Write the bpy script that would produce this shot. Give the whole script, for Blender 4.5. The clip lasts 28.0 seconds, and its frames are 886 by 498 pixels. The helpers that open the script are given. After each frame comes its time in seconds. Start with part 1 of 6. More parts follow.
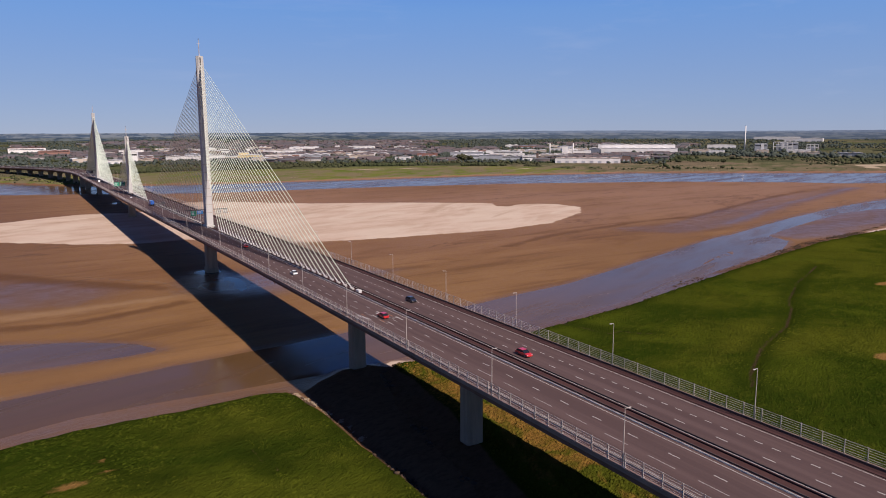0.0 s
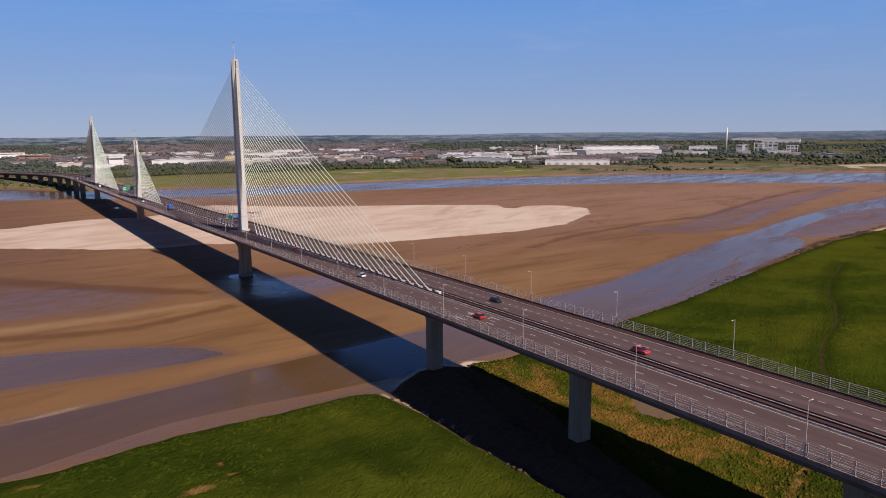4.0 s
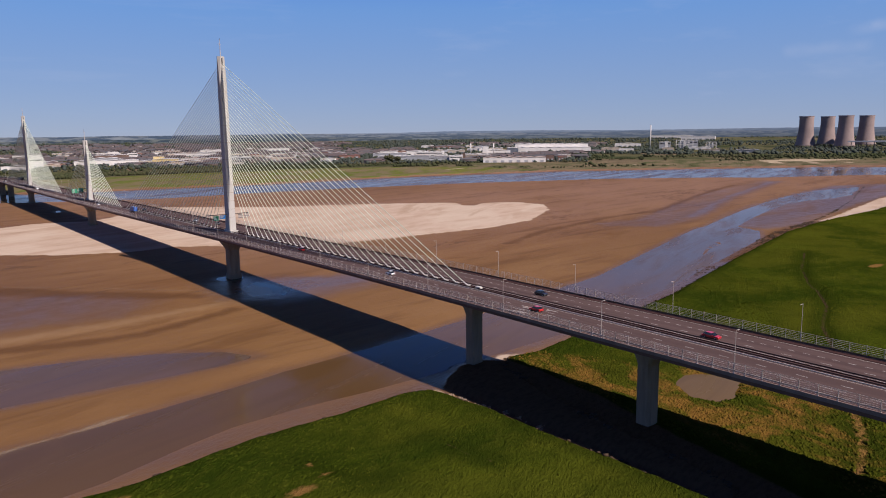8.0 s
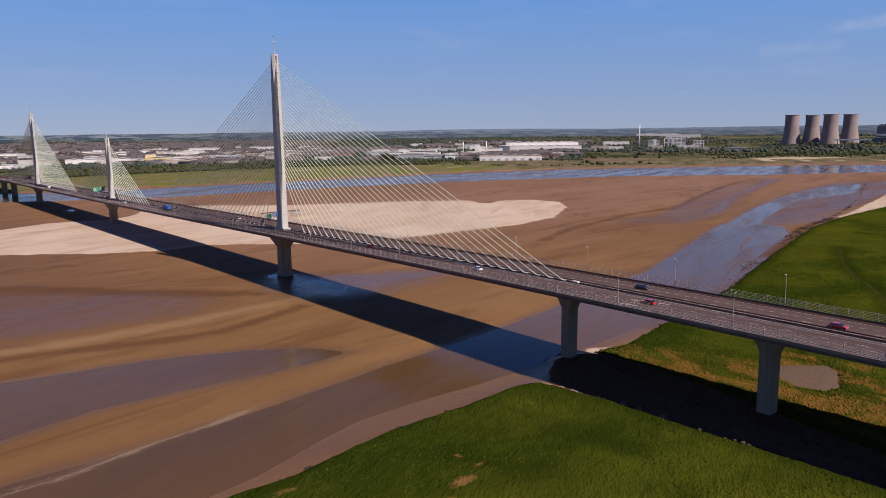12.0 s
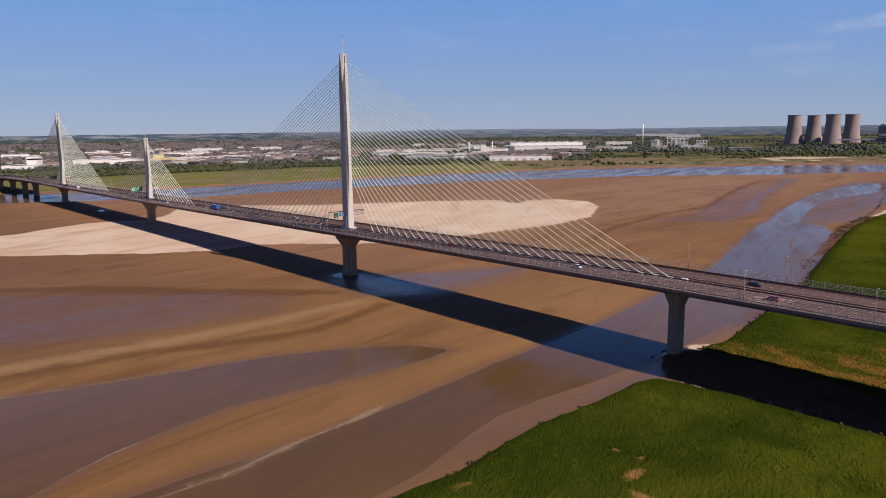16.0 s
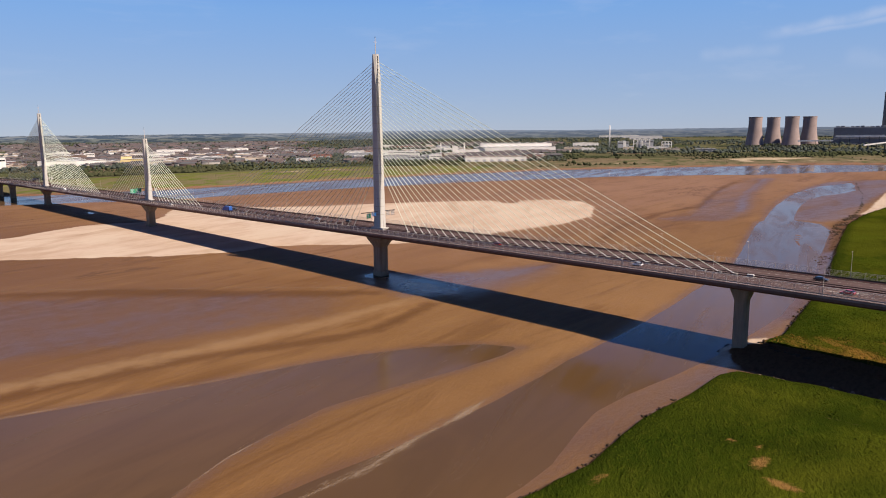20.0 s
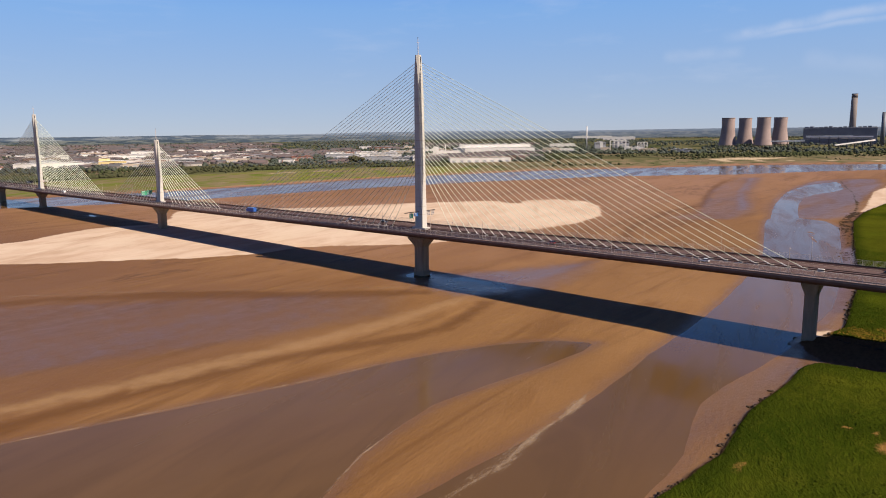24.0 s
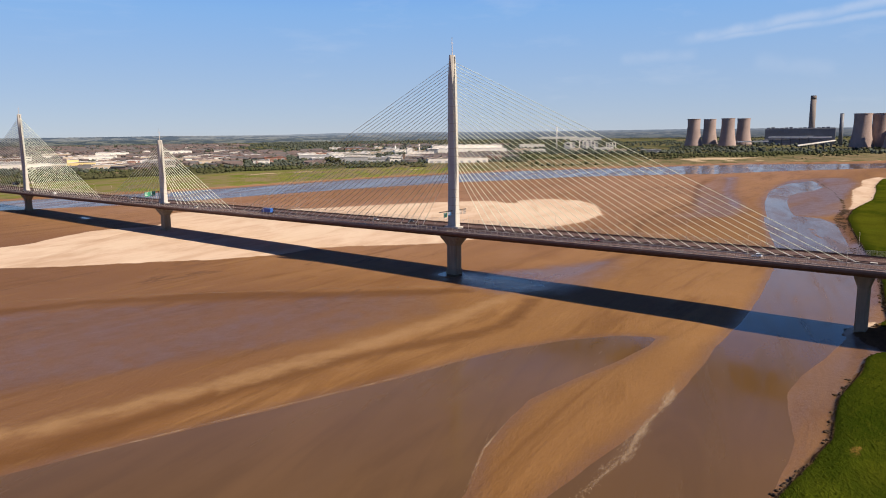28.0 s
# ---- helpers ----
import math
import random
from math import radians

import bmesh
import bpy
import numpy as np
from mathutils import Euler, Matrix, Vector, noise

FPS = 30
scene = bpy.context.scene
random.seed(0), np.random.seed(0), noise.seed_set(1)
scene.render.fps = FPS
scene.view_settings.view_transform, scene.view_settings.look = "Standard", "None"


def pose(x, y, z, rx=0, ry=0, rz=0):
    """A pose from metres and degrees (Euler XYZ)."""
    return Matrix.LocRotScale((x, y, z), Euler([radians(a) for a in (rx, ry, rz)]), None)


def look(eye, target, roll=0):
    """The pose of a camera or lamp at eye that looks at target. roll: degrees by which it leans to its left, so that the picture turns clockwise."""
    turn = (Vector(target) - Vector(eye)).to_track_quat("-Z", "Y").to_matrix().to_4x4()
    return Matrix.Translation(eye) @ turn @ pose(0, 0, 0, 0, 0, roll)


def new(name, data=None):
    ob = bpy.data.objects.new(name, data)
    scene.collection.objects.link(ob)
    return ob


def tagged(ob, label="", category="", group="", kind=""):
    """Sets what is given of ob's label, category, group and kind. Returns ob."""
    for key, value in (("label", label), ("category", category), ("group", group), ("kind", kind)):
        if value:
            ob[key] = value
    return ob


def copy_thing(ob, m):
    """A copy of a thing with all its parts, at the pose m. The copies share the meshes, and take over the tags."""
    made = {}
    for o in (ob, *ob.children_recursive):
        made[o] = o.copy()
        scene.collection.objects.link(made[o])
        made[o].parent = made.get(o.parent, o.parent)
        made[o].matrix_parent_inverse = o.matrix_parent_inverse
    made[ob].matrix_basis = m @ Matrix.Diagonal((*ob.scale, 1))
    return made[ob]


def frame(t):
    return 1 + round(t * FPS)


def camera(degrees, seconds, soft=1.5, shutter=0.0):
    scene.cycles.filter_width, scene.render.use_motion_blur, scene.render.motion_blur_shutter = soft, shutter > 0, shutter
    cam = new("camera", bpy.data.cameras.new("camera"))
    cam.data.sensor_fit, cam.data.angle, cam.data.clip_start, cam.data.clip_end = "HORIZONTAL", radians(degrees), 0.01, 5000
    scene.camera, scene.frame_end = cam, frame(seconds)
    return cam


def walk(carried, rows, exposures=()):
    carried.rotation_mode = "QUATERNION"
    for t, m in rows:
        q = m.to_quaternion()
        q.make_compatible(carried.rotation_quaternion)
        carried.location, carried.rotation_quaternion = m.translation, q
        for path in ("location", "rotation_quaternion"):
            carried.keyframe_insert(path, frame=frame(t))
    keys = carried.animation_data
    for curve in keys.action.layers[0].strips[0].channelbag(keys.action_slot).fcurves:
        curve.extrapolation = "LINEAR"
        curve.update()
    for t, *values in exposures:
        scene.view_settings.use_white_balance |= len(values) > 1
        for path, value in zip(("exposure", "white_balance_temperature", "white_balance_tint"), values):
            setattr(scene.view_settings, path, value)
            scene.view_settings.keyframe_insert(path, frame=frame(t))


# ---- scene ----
cam = camera(63.99, 28.0, soft=1.0)
PATH = [
    (0, -94.79, -420.52, 80.64, 80.597, 0.253, -31.122),
    (0.5, -98.14, -418.91, 80.65, 80.691, 0.187, -31.113),
    (1, -101.63, -417.16, 80.68, 80.747, 0.163, -31.101),
    (1.5, -105.24, -415.30, 80.70, 80.778, 0.175, -31.083),
    (2, -108.97, -413.35, 80.74, 80.793, 0.214, -31.124),
    (2.5, -112.80, -411.31, 80.78, 80.796, 0.269, -31.255),
    (4.5, -128.86, -402.42, 80.92, 80.769, 0.536, -33.969),
    (5, -133.00, -400.02, 80.96, 80.749, 0.575, -35.047),
    (5.5, -137.17, -397.58, 80.98, 80.725, 0.607, -36.248),
    (6, -141.36, -395.07, 81.00, 80.700, 0.633, -37.105),
    (6.5, -145.58, -392.50, 81.03, 80.674, 0.659, -37.718),
    (7, -149.80, -389.88, 81.04, 80.649, 0.681, -38.285),
    (7.5, -154.02, -387.20, 81.06, 80.626, 0.698, -38.841),
    (8, -158.24, -384.47, 81.07, 80.605, 0.711, -39.240),
    (8.5, -162.45, -381.69, 81.07, 80.587, 0.722, -39.336),
    (9, -166.66, -378.85, 81.08, 80.572, 0.732, -39.283),
    (9.5, -170.85, -375.98, 81.08, 80.559, 0.739, -39.254),
    (10, -175.03, -373.06, 81.09, 80.545, 0.739, -39.296),
    (10.5, -179.20, -370.09, 81.09, 80.529, 0.732, -39.547),
    (11, -183.34, -367.09, 81.10, 80.508, 0.718, -39.989),
    (11.5, -187.47, -364.05, 81.11, 80.484, 0.703, -40.457),
    (12, -191.58, -360.99, 81.12, 80.463, 0.692, -40.874),
    (12.5, -195.68, -357.90, 81.13, 80.447, 0.684, -41.225),
    (14.5, -211.90, -345.32, 81.17, 80.446, 0.673, -41.352),
    (15, -215.92, -342.13, 81.19, 80.455, 0.683, -41.374),
    (15.5, -219.93, -338.93, 81.22, 80.465, 0.698, -41.402),
    (16, -223.93, -335.72, 81.23, 80.475, 0.713, -41.446),
    (16.5, -227.91, -332.51, 81.26, 80.479, 0.721, -41.496),
    (17, -231.89, -329.28, 81.28, 80.480, 0.717, -41.577),
    (17.5, -235.86, -326.05, 81.30, 80.483, 0.704, -41.808),
    (18, -239.82, -322.80, 81.31, 80.489, 0.685, -42.413),
    (18.5, -243.77, -319.54, 81.33, 80.498, 0.665, -43.253),
    (19, -247.71, -316.27, 81.35, 80.510, 0.647, -43.989),
    (19.5, -251.64, -312.98, 81.36, 80.523, 0.639, -44.425),
    (20, -255.55, -309.66, 81.36, 80.535, 0.639, -44.738),
    (20.5, -259.46, -306.32, 81.37, 80.544, 0.644, -45.210),
    (21, -263.35, -302.94, 81.38, 80.553, 0.652, -45.763),
    (21.5, -267.23, -299.54, 81.37, 80.560, 0.660, -46.320),
    (23.5, -282.53, -285.55, 81.30, 80.599, 0.713, -46.996),
    (24, -286.29, -281.95, 81.28, 80.603, 0.727, -47.310),
    (24.5, -290.02, -278.31, 81.24, 80.603, 0.739, -47.697),
    (25, -293.71, -274.65, 81.21, 80.602, 0.747, -48.180),
    (25.5, -297.38, -270.97, 81.18, 80.599, 0.749, -48.910),
    (26, -301.00, -267.28, 81.15, 80.597, 0.747, -49.631),
    (26.5, -304.58, -263.61, 81.12, 80.598, 0.742, -50.056),
    (27, -308.13, -259.98, 81.09, 80.603, 0.736, -50.467),
    (27.5, -311.64, -256.41, 81.08, 80.616, 0.730, -50.507),
    (28, -315.10, -252.95, 81.07, 80.639, 0.727, -50.452),
]
walk(cam, [(t, pose(x, y, z, rx, ry, rz)) for t, x, y, z, rx, ry, rz in PATH],
     [(0, 0.38, 6060, 21), (11, 0.35, 6070, 20), (15, 0.36, 6190, 20), (17, 0.50, 6360, 18), (24, 0.77, 6720, 15), (28, 0.84, 6880, 13)])

# ---------------------------------------------------------------- sky, sun
TO_SUN = Vector((0.22, -1.04, 1.0)).normalized()
SUN_ELEVATION = math.asin(TO_SUN.z)
SUN_ROTATION = math.atan2(TO_SUN.x, TO_SUN.y)


STREAKS = [((0.92, 0.3762, 0.1104), (0.9855, 0.0811, 0.1493), 0.010, 0.3),
           ((0.93, 0.3505, 0.1105), (0.9878, 0.0799, 0.1334), 0.006, 0.26),
           ((0.8943, 0.438, 0.0917), (0.9353, 0.3408, 0.0955), 0.012, 0.16),
           ((0.9545, 0.2867, 0.0825), (0.9796, 0.1893, 0.0671), 0.016, 0.1)]


def sky():
    w = bpy.data.worlds.new("sky")
    scene.world = w
    w.use_nodes = True
    nt = w.node_tree
    bg = nt.nodes["Background"]
    tex = nt.nodes.new("ShaderNodeTexSky")
    tex.sky_type, tex.sun_disc = "NISHITA", False
    tex.sun_elevation, tex.sun_rotation = SUN_ELEVATION, SUN_ROTATION
    tex.altitude, tex.air_density, tex.dust_density, tex.ozone_density = 80, 0.7, 0.0, 1.5
    # thin cirrus
    tc = nt.nodes.new("ShaderNodeTexCoord")
    mp = nt.nodes.new("ShaderNodeMapping")
    mp.inputs["Rotation"].default_value = (0, radians(10), radians(35))
    mp.inputs["Scale"].default_value = (1.6, 7.0, 26.0)
    nz = nt.nodes.new("ShaderNodeTexNoise")
    nz.inputs["Scale"].default_value, nz.inputs["Detail"].default_value, nz.inputs["Roughness"].default_value = 1.0, 6.0, 0.6
    rp = nt.nodes.new("ShaderNodeMapRange")
    rp.inputs["From Min"].default_value, rp.inputs["From Max"].default_value = 0.56, 0.86
    rp.inputs["To Max"].default_value = 0.2
    mx = nt.nodes.new("ShaderNodeMix")
    mx.data_type = "RGBA"
    mx.inputs["B"].default_value = (6.6, 7.2, 8.2, 1)
    nt.links.new(tc.outputs["Generated"], mp.inputs["Vector"])
    nt.links.new(mp.outputs["Vector"], nz.inputs["Vector"])
    nt.links.new(nz.outputs["Fac"], rp.inputs["Value"])
    # long wind-drawn streaks of cirrus in the east
    fine = nt.nodes.new("ShaderNodeTexNoise")
    fine.inputs["Scale"].default_value, fine.inputs["Detail"].default_value = 26.0, 5.0
    nt.links.new(tc.outputs["Generated"], fine.inputs["Vector"])

    def op(kind, *args, vector=False):
        n = nt.nodes.new("ShaderNodeVectorMath" if vector else "ShaderNodeMath")
        n.operation = kind
        for k, v in enumerate(args):
            if isinstance(v, bpy.types.NodeSocket):
                nt.links.new(v, n.inputs[k])
            else:
                n.inputs[k].default_value = v
        return n.outputs["Value"] if kind == "DOT_PRODUCT" else n.outputs[0]

    def falloff(value, lo, hi, a, b):
        n = nt.nodes.new("ShaderNodeMapRange")
        n.interpolation_type = "SMOOTHSTEP"
        nt.links.new(value, n.inputs["Value"])
        for key, v in (("From Min", lo), ("From Max", hi), ("To Min", a), ("To Max", b)):
            n.inputs[key].default_value = v
        return n.outputs["Result"]

    cloud = rp.outputs["Result"]
    for a, b, width, dense in STREAKS:
        a, b = Vector(a).normalized(), Vector(b).normalized()
        across = op("DOT_PRODUCT", tc.outputs["Generated"], tuple(a.cross(b).normalized()), vector=True)
        across = op("ADD", across, op("MULTIPLY", op("SUBTRACT", fine.outputs["Fac"], 0.5), width * 1.1))
        along = op("DOT_PRODUCT", tc.outputs["Generated"], tuple((a + b).normalized()), vector=True)
        c = a.dot((a + b).normalized())
        band = op("MULTIPLY", falloff(op("ABSOLUTE", across), 0.0, width, dense, 0.0), falloff(along, c, c + (1 - c) * 0.5, 0.0, 1.0))
        cloud = op("MAXIMUM", cloud, op("MULTIPLY", band, falloff(fine.outputs["Fac"], 0.25, 0.6, 0.35, 1.0)))
    nt.links.new(cloud, mx.inputs["Factor"])
    # a clear blue dome under light haze: the horizon is little brighter than the height of the sky
    dome = nt.nodes.new("ShaderNodeMix")
    dome.data_type = "RGBA"
    dome.inputs["Factor"].default_value = 0.85
    sep = nt.nodes.new("ShaderNodeSeparateXYZ")
    nt.links.new(tc.outputs["Generated"], sep.inputs[0])
    up = nt.nodes.new("ShaderNodeMapRange")
    up.inputs["From Min"].default_value, up.inputs["From Max"].default_value = -0.01, 0.24
    nt.links.new(sep.outputs["Z"], up.inputs["Value"])
    haze = nt.nodes.new("ShaderNodeMix")
    haze.data_type = "RGBA"
    haze.inputs["A"].default_value = (3.55, 4.5, 5.9, 1)
    haze.inputs["B"].default_value = (1.2, 4.05, 8.9, 1)
    nt.links.new(up.outputs["Result"], haze.inputs["Factor"])
    high = nt.nodes.new("ShaderNodeMapRange")
    high.inputs["From Min"].default_value, high.inputs["From Max"].default_value = 0.16, 0.36
    nt.links.new(sep.outputs["Z"], high.inputs["Value"])
    zenith = nt.nodes.new("ShaderNodeMix")
    zenith.data_type = "RGBA"
    zenith.inputs["B"].default_value = (1.0, 2.35, 8.4, 1)
    nt.links.new(high.outputs["Result"], zenith.inputs["Factor"])
    nt.links.new(haze.outputs["Result"], zenith.inputs["A"])
    nt.links.new(zenith.outputs["Result"], dome.inputs["B"])
    nt.links.new(tex.outputs["Color"], dome.inputs["A"])
    nt.links.new(dome.outputs["Result"], mx.inputs["A"])
    # a clear autumn sky, dimmed towards the unseen zenith to weaken fill light
    deep = nt.nodes.new("ShaderNodeMapRange")
    deep.interpolation_type = "SMOOTHSTEP"
    for key, v in (("From Min", 0.14), ("From Max", 0.6), ("To Min", 1.0), ("To Max", 0.26)):
        deep.inputs[key].default_value = v
    dim = nt.nodes.new("ShaderNodeVectorMath")
    dim.operation = "SCALE"
    nt.links.new(sep.outputs["Z"], deep.inputs["Value"])
    nt.links.new(mx.outputs["Result"], dim.inputs[0])
    nt.links.new(deep.outputs["Result"], dim.inputs["Scale"])
    nt.links.new(dim.outputs["Vector"], bg.inputs["Color"])
    bg.inputs["Strength"].default_value = 0.062


sky()
sun_data = bpy.data.lights.new("sun", "SUN")
sun_data.energy, sun_data.angle, sun_data.color = 5.0, radians(0.53), (1.0, 0.89, 0.735)
sun_ob = new("sun", sun_data)
sun_ob.matrix_world = look(TO_SUN * 800, (0, 0, 0))

# ---------------------------------------------------------------- materials


class Nodes:
    """A small writer of node materials: every surface is placed by its position in the world."""

    def __init__(self, name, rough=0.8, metal=0.0, spec=0.5):
        self.m = bpy.data.materials.new(name)
        self.m.use_nodes = True
        self.t = self.m.node_tree
        self.b = self.t.nodes["Principled BSDF"]
        self.b.inputs["Roughness"].default_value = rough
        self.b.inputs["Metallic"].default_value = metal
        self.b.inputs["Specular IOR Level"].default_value = spec
        self.pos = self.t.nodes.new("ShaderNodeNewGeometry").outputs["Position"]

    def put(self, socket, value):
        if isinstance(value, bpy.types.NodeSocket):
            self.t.links.new(value, socket)
        elif isinstance(value, (tuple, list)):
            socket.default_value = (*value, 1.0)[:len(socket.default_value)]
        else:
            socket.default_value = value

    def noise(self, scale, detail=3.0, rough=0.55, stretch=(1, 1, 1), turn=0.0, warp=0.0):
        mp = self.t.nodes.new("ShaderNodeMapping")
        mp.vector_type = "TEXTURE"
        mp.inputs["Rotation"].default_value = (0, 0, radians(turn))
        mp.inputs["Scale"].default_value = stretch
        self.t.links.new(self.pos, mp.inputs["Vector"])
        n = self.t.nodes.new("ShaderNodeTexNoise")
        n.inputs["Scale"].default_value, n.inputs["Detail"].default_value, n.inputs["Roughness"].default_value = scale, detail, rough
        n.inputs["Distortion"].default_value = warp
        self.t.links.new(mp.outputs["Vector"], n.inputs["Vector"])
        return n.outputs["Fac"]

    def span(self, value, lo, hi, a=0.0, b=1.0):
        n = self.t.nodes.new("ShaderNodeMapRange")
        n.interpolation_type = "SMOOTHSTEP"
        for key, v in (("Value", value), ("From Min", lo), ("From Max", hi), ("To Min", a), ("To Max", b)):
            self.put(n.inputs[key], v)
        return n.outputs["Result"]

    def calc(self, op, a, b=0.0):
        n = self.t.nodes.new("ShaderNodeMath")
        n.operation = op
        self.put(n.inputs[0], a)
        self.put(n.inputs[1], b)
        return n.outputs[0]

    def mix(self, fac, a, b):
        n = self.t.nodes.new("ShaderNodeMix")
        n.data_type = "RGBA"
        for key, v in (("Factor", fac), ("A", a), ("B", b)):
            self.put(n.inputs[key], v)
        return n.outputs["Result"]

    def attr(self, name):
        n = self.t.nodes.new("ShaderNodeAttribute")
        n.attribute_name = name
        return n.outputs["Fac"]

    def axis(self, k):
        sep = self.t.nodes.new("ShaderNodeSeparateXYZ")
        self.t.links.new(self.pos, sep.inputs[0])
        return sep.outputs[k]

    def cells(self, scale):
        v = self.t.nodes.new("ShaderNodeTexVoronoi")
        v.inputs["Scale"].default_value = scale
        self.t.links.new(self.pos, v.inputs["Vector"])
        sep = self.t.nodes.new("ShaderNodeSeparateColor")
        self.t.links.new(v.outputs["Color"], sep.inputs[0])
        return sep.outputs[0]

    def island(self):
        return self.t.nodes.new("ShaderNodeNewGeometry").outputs["Random Per Island"]

    def each(self):
        return self.t.nodes.new("ShaderNodeObjectInfo").outputs["Random"]

    def bump(self, height, strength=0.3, distance=0.1):
        n = self.t.nodes.new("ShaderNodeBump")
        n.inputs["Strength"].default_value, n.inputs["Distance"].default_value = strength, distance
        self.put(n.inputs["Height"], height)
        self.t.links.new(n.outputs["Normal"], self.b.inputs["Normal"])

    def done(self, color, rough=None):
        self.put(self.b.inputs["Base Color"], color)
        if rough is not None:
            self.put(self.b.inputs["Roughness"], rough)
        return self.m


def worn(name, a, b, rough=0.7, metal=0.0, coarse=0.3, fine=6.0, bump=0.15, each=0.0):
    """A plain surface of colour a, weathered towards b at two scales."""
    n = Nodes(name, rough, metal, 0.5 if rough < 0.65 else 0.12)
    f = n.calc("ADD", n.calc("MULTIPLY", n.noise(coarse, 4.0), 0.65), n.calc("MULTIPLY", n.noise(fine, 3.0), 0.35))
    c = n.mix(n.span(f, 0.32, 0.68), a, b)
    if each:
        c = n.mix(n.calc("MULTIPLY", n.each(), each), c, (b[0] * 0.6, b[1] * 0.6, b[2] * 0.6))
    if bump:
        n.bump(n.noise(fine * 2, 4.0), bump, 0.05)
    return n.done(c)


def concrete_material():
    n = Nodes("concrete", 0.85, 0.0, 0.2)
    streak = n.noise(0.6, 4.0, 0.6, (1, 1, 9))
    grain = n.noise(5.0, 4.0)
    c = n.mix(n.span(streak, 0.35, 0.7), (0.465, 0.445, 0.410), (0.380, 0.362, 0.332))
    c = n.mix(n.span(grain, 0.4, 0.75, 0.0, 0.5), c, (0.310, 0.288, 0.255))
    n.bump(grain, 0.2, 0.03)
    return n.done(c)


def pier_material():
    n = Nodes("weathered_concrete", 0.9, 0.0, 0.15)
    streak = n.noise(0.5, 5.0, 0.65, (1, 1, 8))
    grain = n.noise(3.0, 4.0)
    z = n.t.nodes.new("ShaderNodeSeparateXYZ")
    n.t.links.new(n.pos, z.inputs[0])
    c = n.mix(n.span(streak, 0.3, 0.7), (0.285, 0.222, 0.162), (0.205, 0.158, 0.114))
    tide = n.calc("ADD", z.outputs["Z"], n.calc("MULTIPLY", grain, 1.6))
    c = n.mix(n.span(tide, 2.2, 4.2, 0.75, 0.0), c, (0.209, 0.179, 0.134))
    n.bump(grain, 0.25, 0.04)
    return n.done(c)


def asphalt_material():
    n = Nodes("asphalt", 0.88, 0.0, 0.12)
    track = n.noise(0.45, 3.0, 0.5, (1, 40, 1))
    grain = n.noise(2.2, 5.0, 0.65)
    c = n.mix(n.span(track, 0.35, 0.68), (0.074, 0.047, 0.043), (0.097, 0.063, 0.057))
    c = n.mix(n.span(grain, 0.45, 0.8, 0.0, 0.4), c, (0.052, 0.041, 0.039))
    n.bump(n.noise(18.0, 2.0), 0.15, 0.02)
    return n.done(c)


def paint_line_material():
    n = Nodes("road_paint", 0.7)
    c = n.mix(n.span(n.noise(3.0, 5.0, 0.7), 0.48, 0.72), (0.400, 0.370, 0.335), (0.170, 0.146, 0.134))
    return n.done(c)


def water_material(name="river_water", deep=(0.084, 0.047, 0.020), spec=0.20):
    n = Nodes(name, 0.06, 0.0, spec)
    n.b.inputs["IOR"].default_value = 1.33
    slow = n.noise(0.012, 5.0, 0.6, (3, 1, 1), 8.0, 0.6)
    c = n.mix(n.span(slow, 0.35, 0.68), deep, tuple(v * 1.35 for v in deep))
    c = n.mix(n.span(n.noise(0.06, 6.0, 0.65, (7, 1, 1), 18.0, 1.0), 0.46, 0.64, 0.0, 0.22), c, tuple(v * 0.55 for v in deep))
    rip = n.calc("ADD", n.noise(0.9, 3.0, 0.5, (2.5, 1, 1), 12.0), n.calc("MULTIPLY", n.noise(0.09, 3.0, 0.5, (3, 1, 1)), 2.0))
    n.bump(rip, 0.08, 0.25)
    return n.done(c, n.span(n.noise(0.05, 5.0, 0.65, (7, 1, 1), 18.0, 0.8), 0.38, 0.66, 0.1, 0.3))


def grass_colour(n):
    """Saltmarsh turf: dark and light green drifts, combed by wind and tide, with straw tips."""
    g1 = n.noise(0.03, 6.0, 0.62, (1, 1, 1), 0.0, 0.5)
    g2 = n.noise(0.3, 6.0, 0.7, (2.4, 1, 1), 25.0, 0.8)
    g3 = n.noise(1.5, 4.0, 0.7, (2.2, 1, 1), 35.0)
    c = n.mix(n.span(g1, 0.38, 0.64), (0.021, 0.035, 0.003), (0.051, 0.065, 0.005))
    c = n.mix(n.span(n.noise(0.011, 5.0, 0.6, (1.6, 1, 1), -15.0, 0.8), 0.43, 0.63, 0.0, 0.68), c, (0.074, 0.076, 0.007))
    c = n.mix(n.span(n.noise(0.022, 5.0, 0.6, (1.4, 1, 1), 40.0, 0.6), 0.47, 0.64, 0.0, 0.75), c, (0.022, 0.035, 0.003))
    c = n.mix(n.span(g2, 0.46, 0.78, 0.0, 0.6), c, (0.068, 0.073, 0.008))
    c = n.mix(n.span(g3, 0.48, 0.76, 0.0, 0.6), c, (0.017, 0.023, 0.002))
    return c, g2, g3


def reed_colour(n, grass, g2):
    """Straw-coloured reeds standing in drifts among the green."""
    drift = n.noise(0.075, 5.0, 0.65, (1, 1.8, 1), -20.0, 0.6)
    straw = n.mix(n.span(g2, 0.4, 0.66), (0.172, 0.090, 0.020), (0.098, 0.066, 0.010))
    return n.mix(n.span(drift, 0.43, 0.57, 0.98, 0.05), grass, straw)


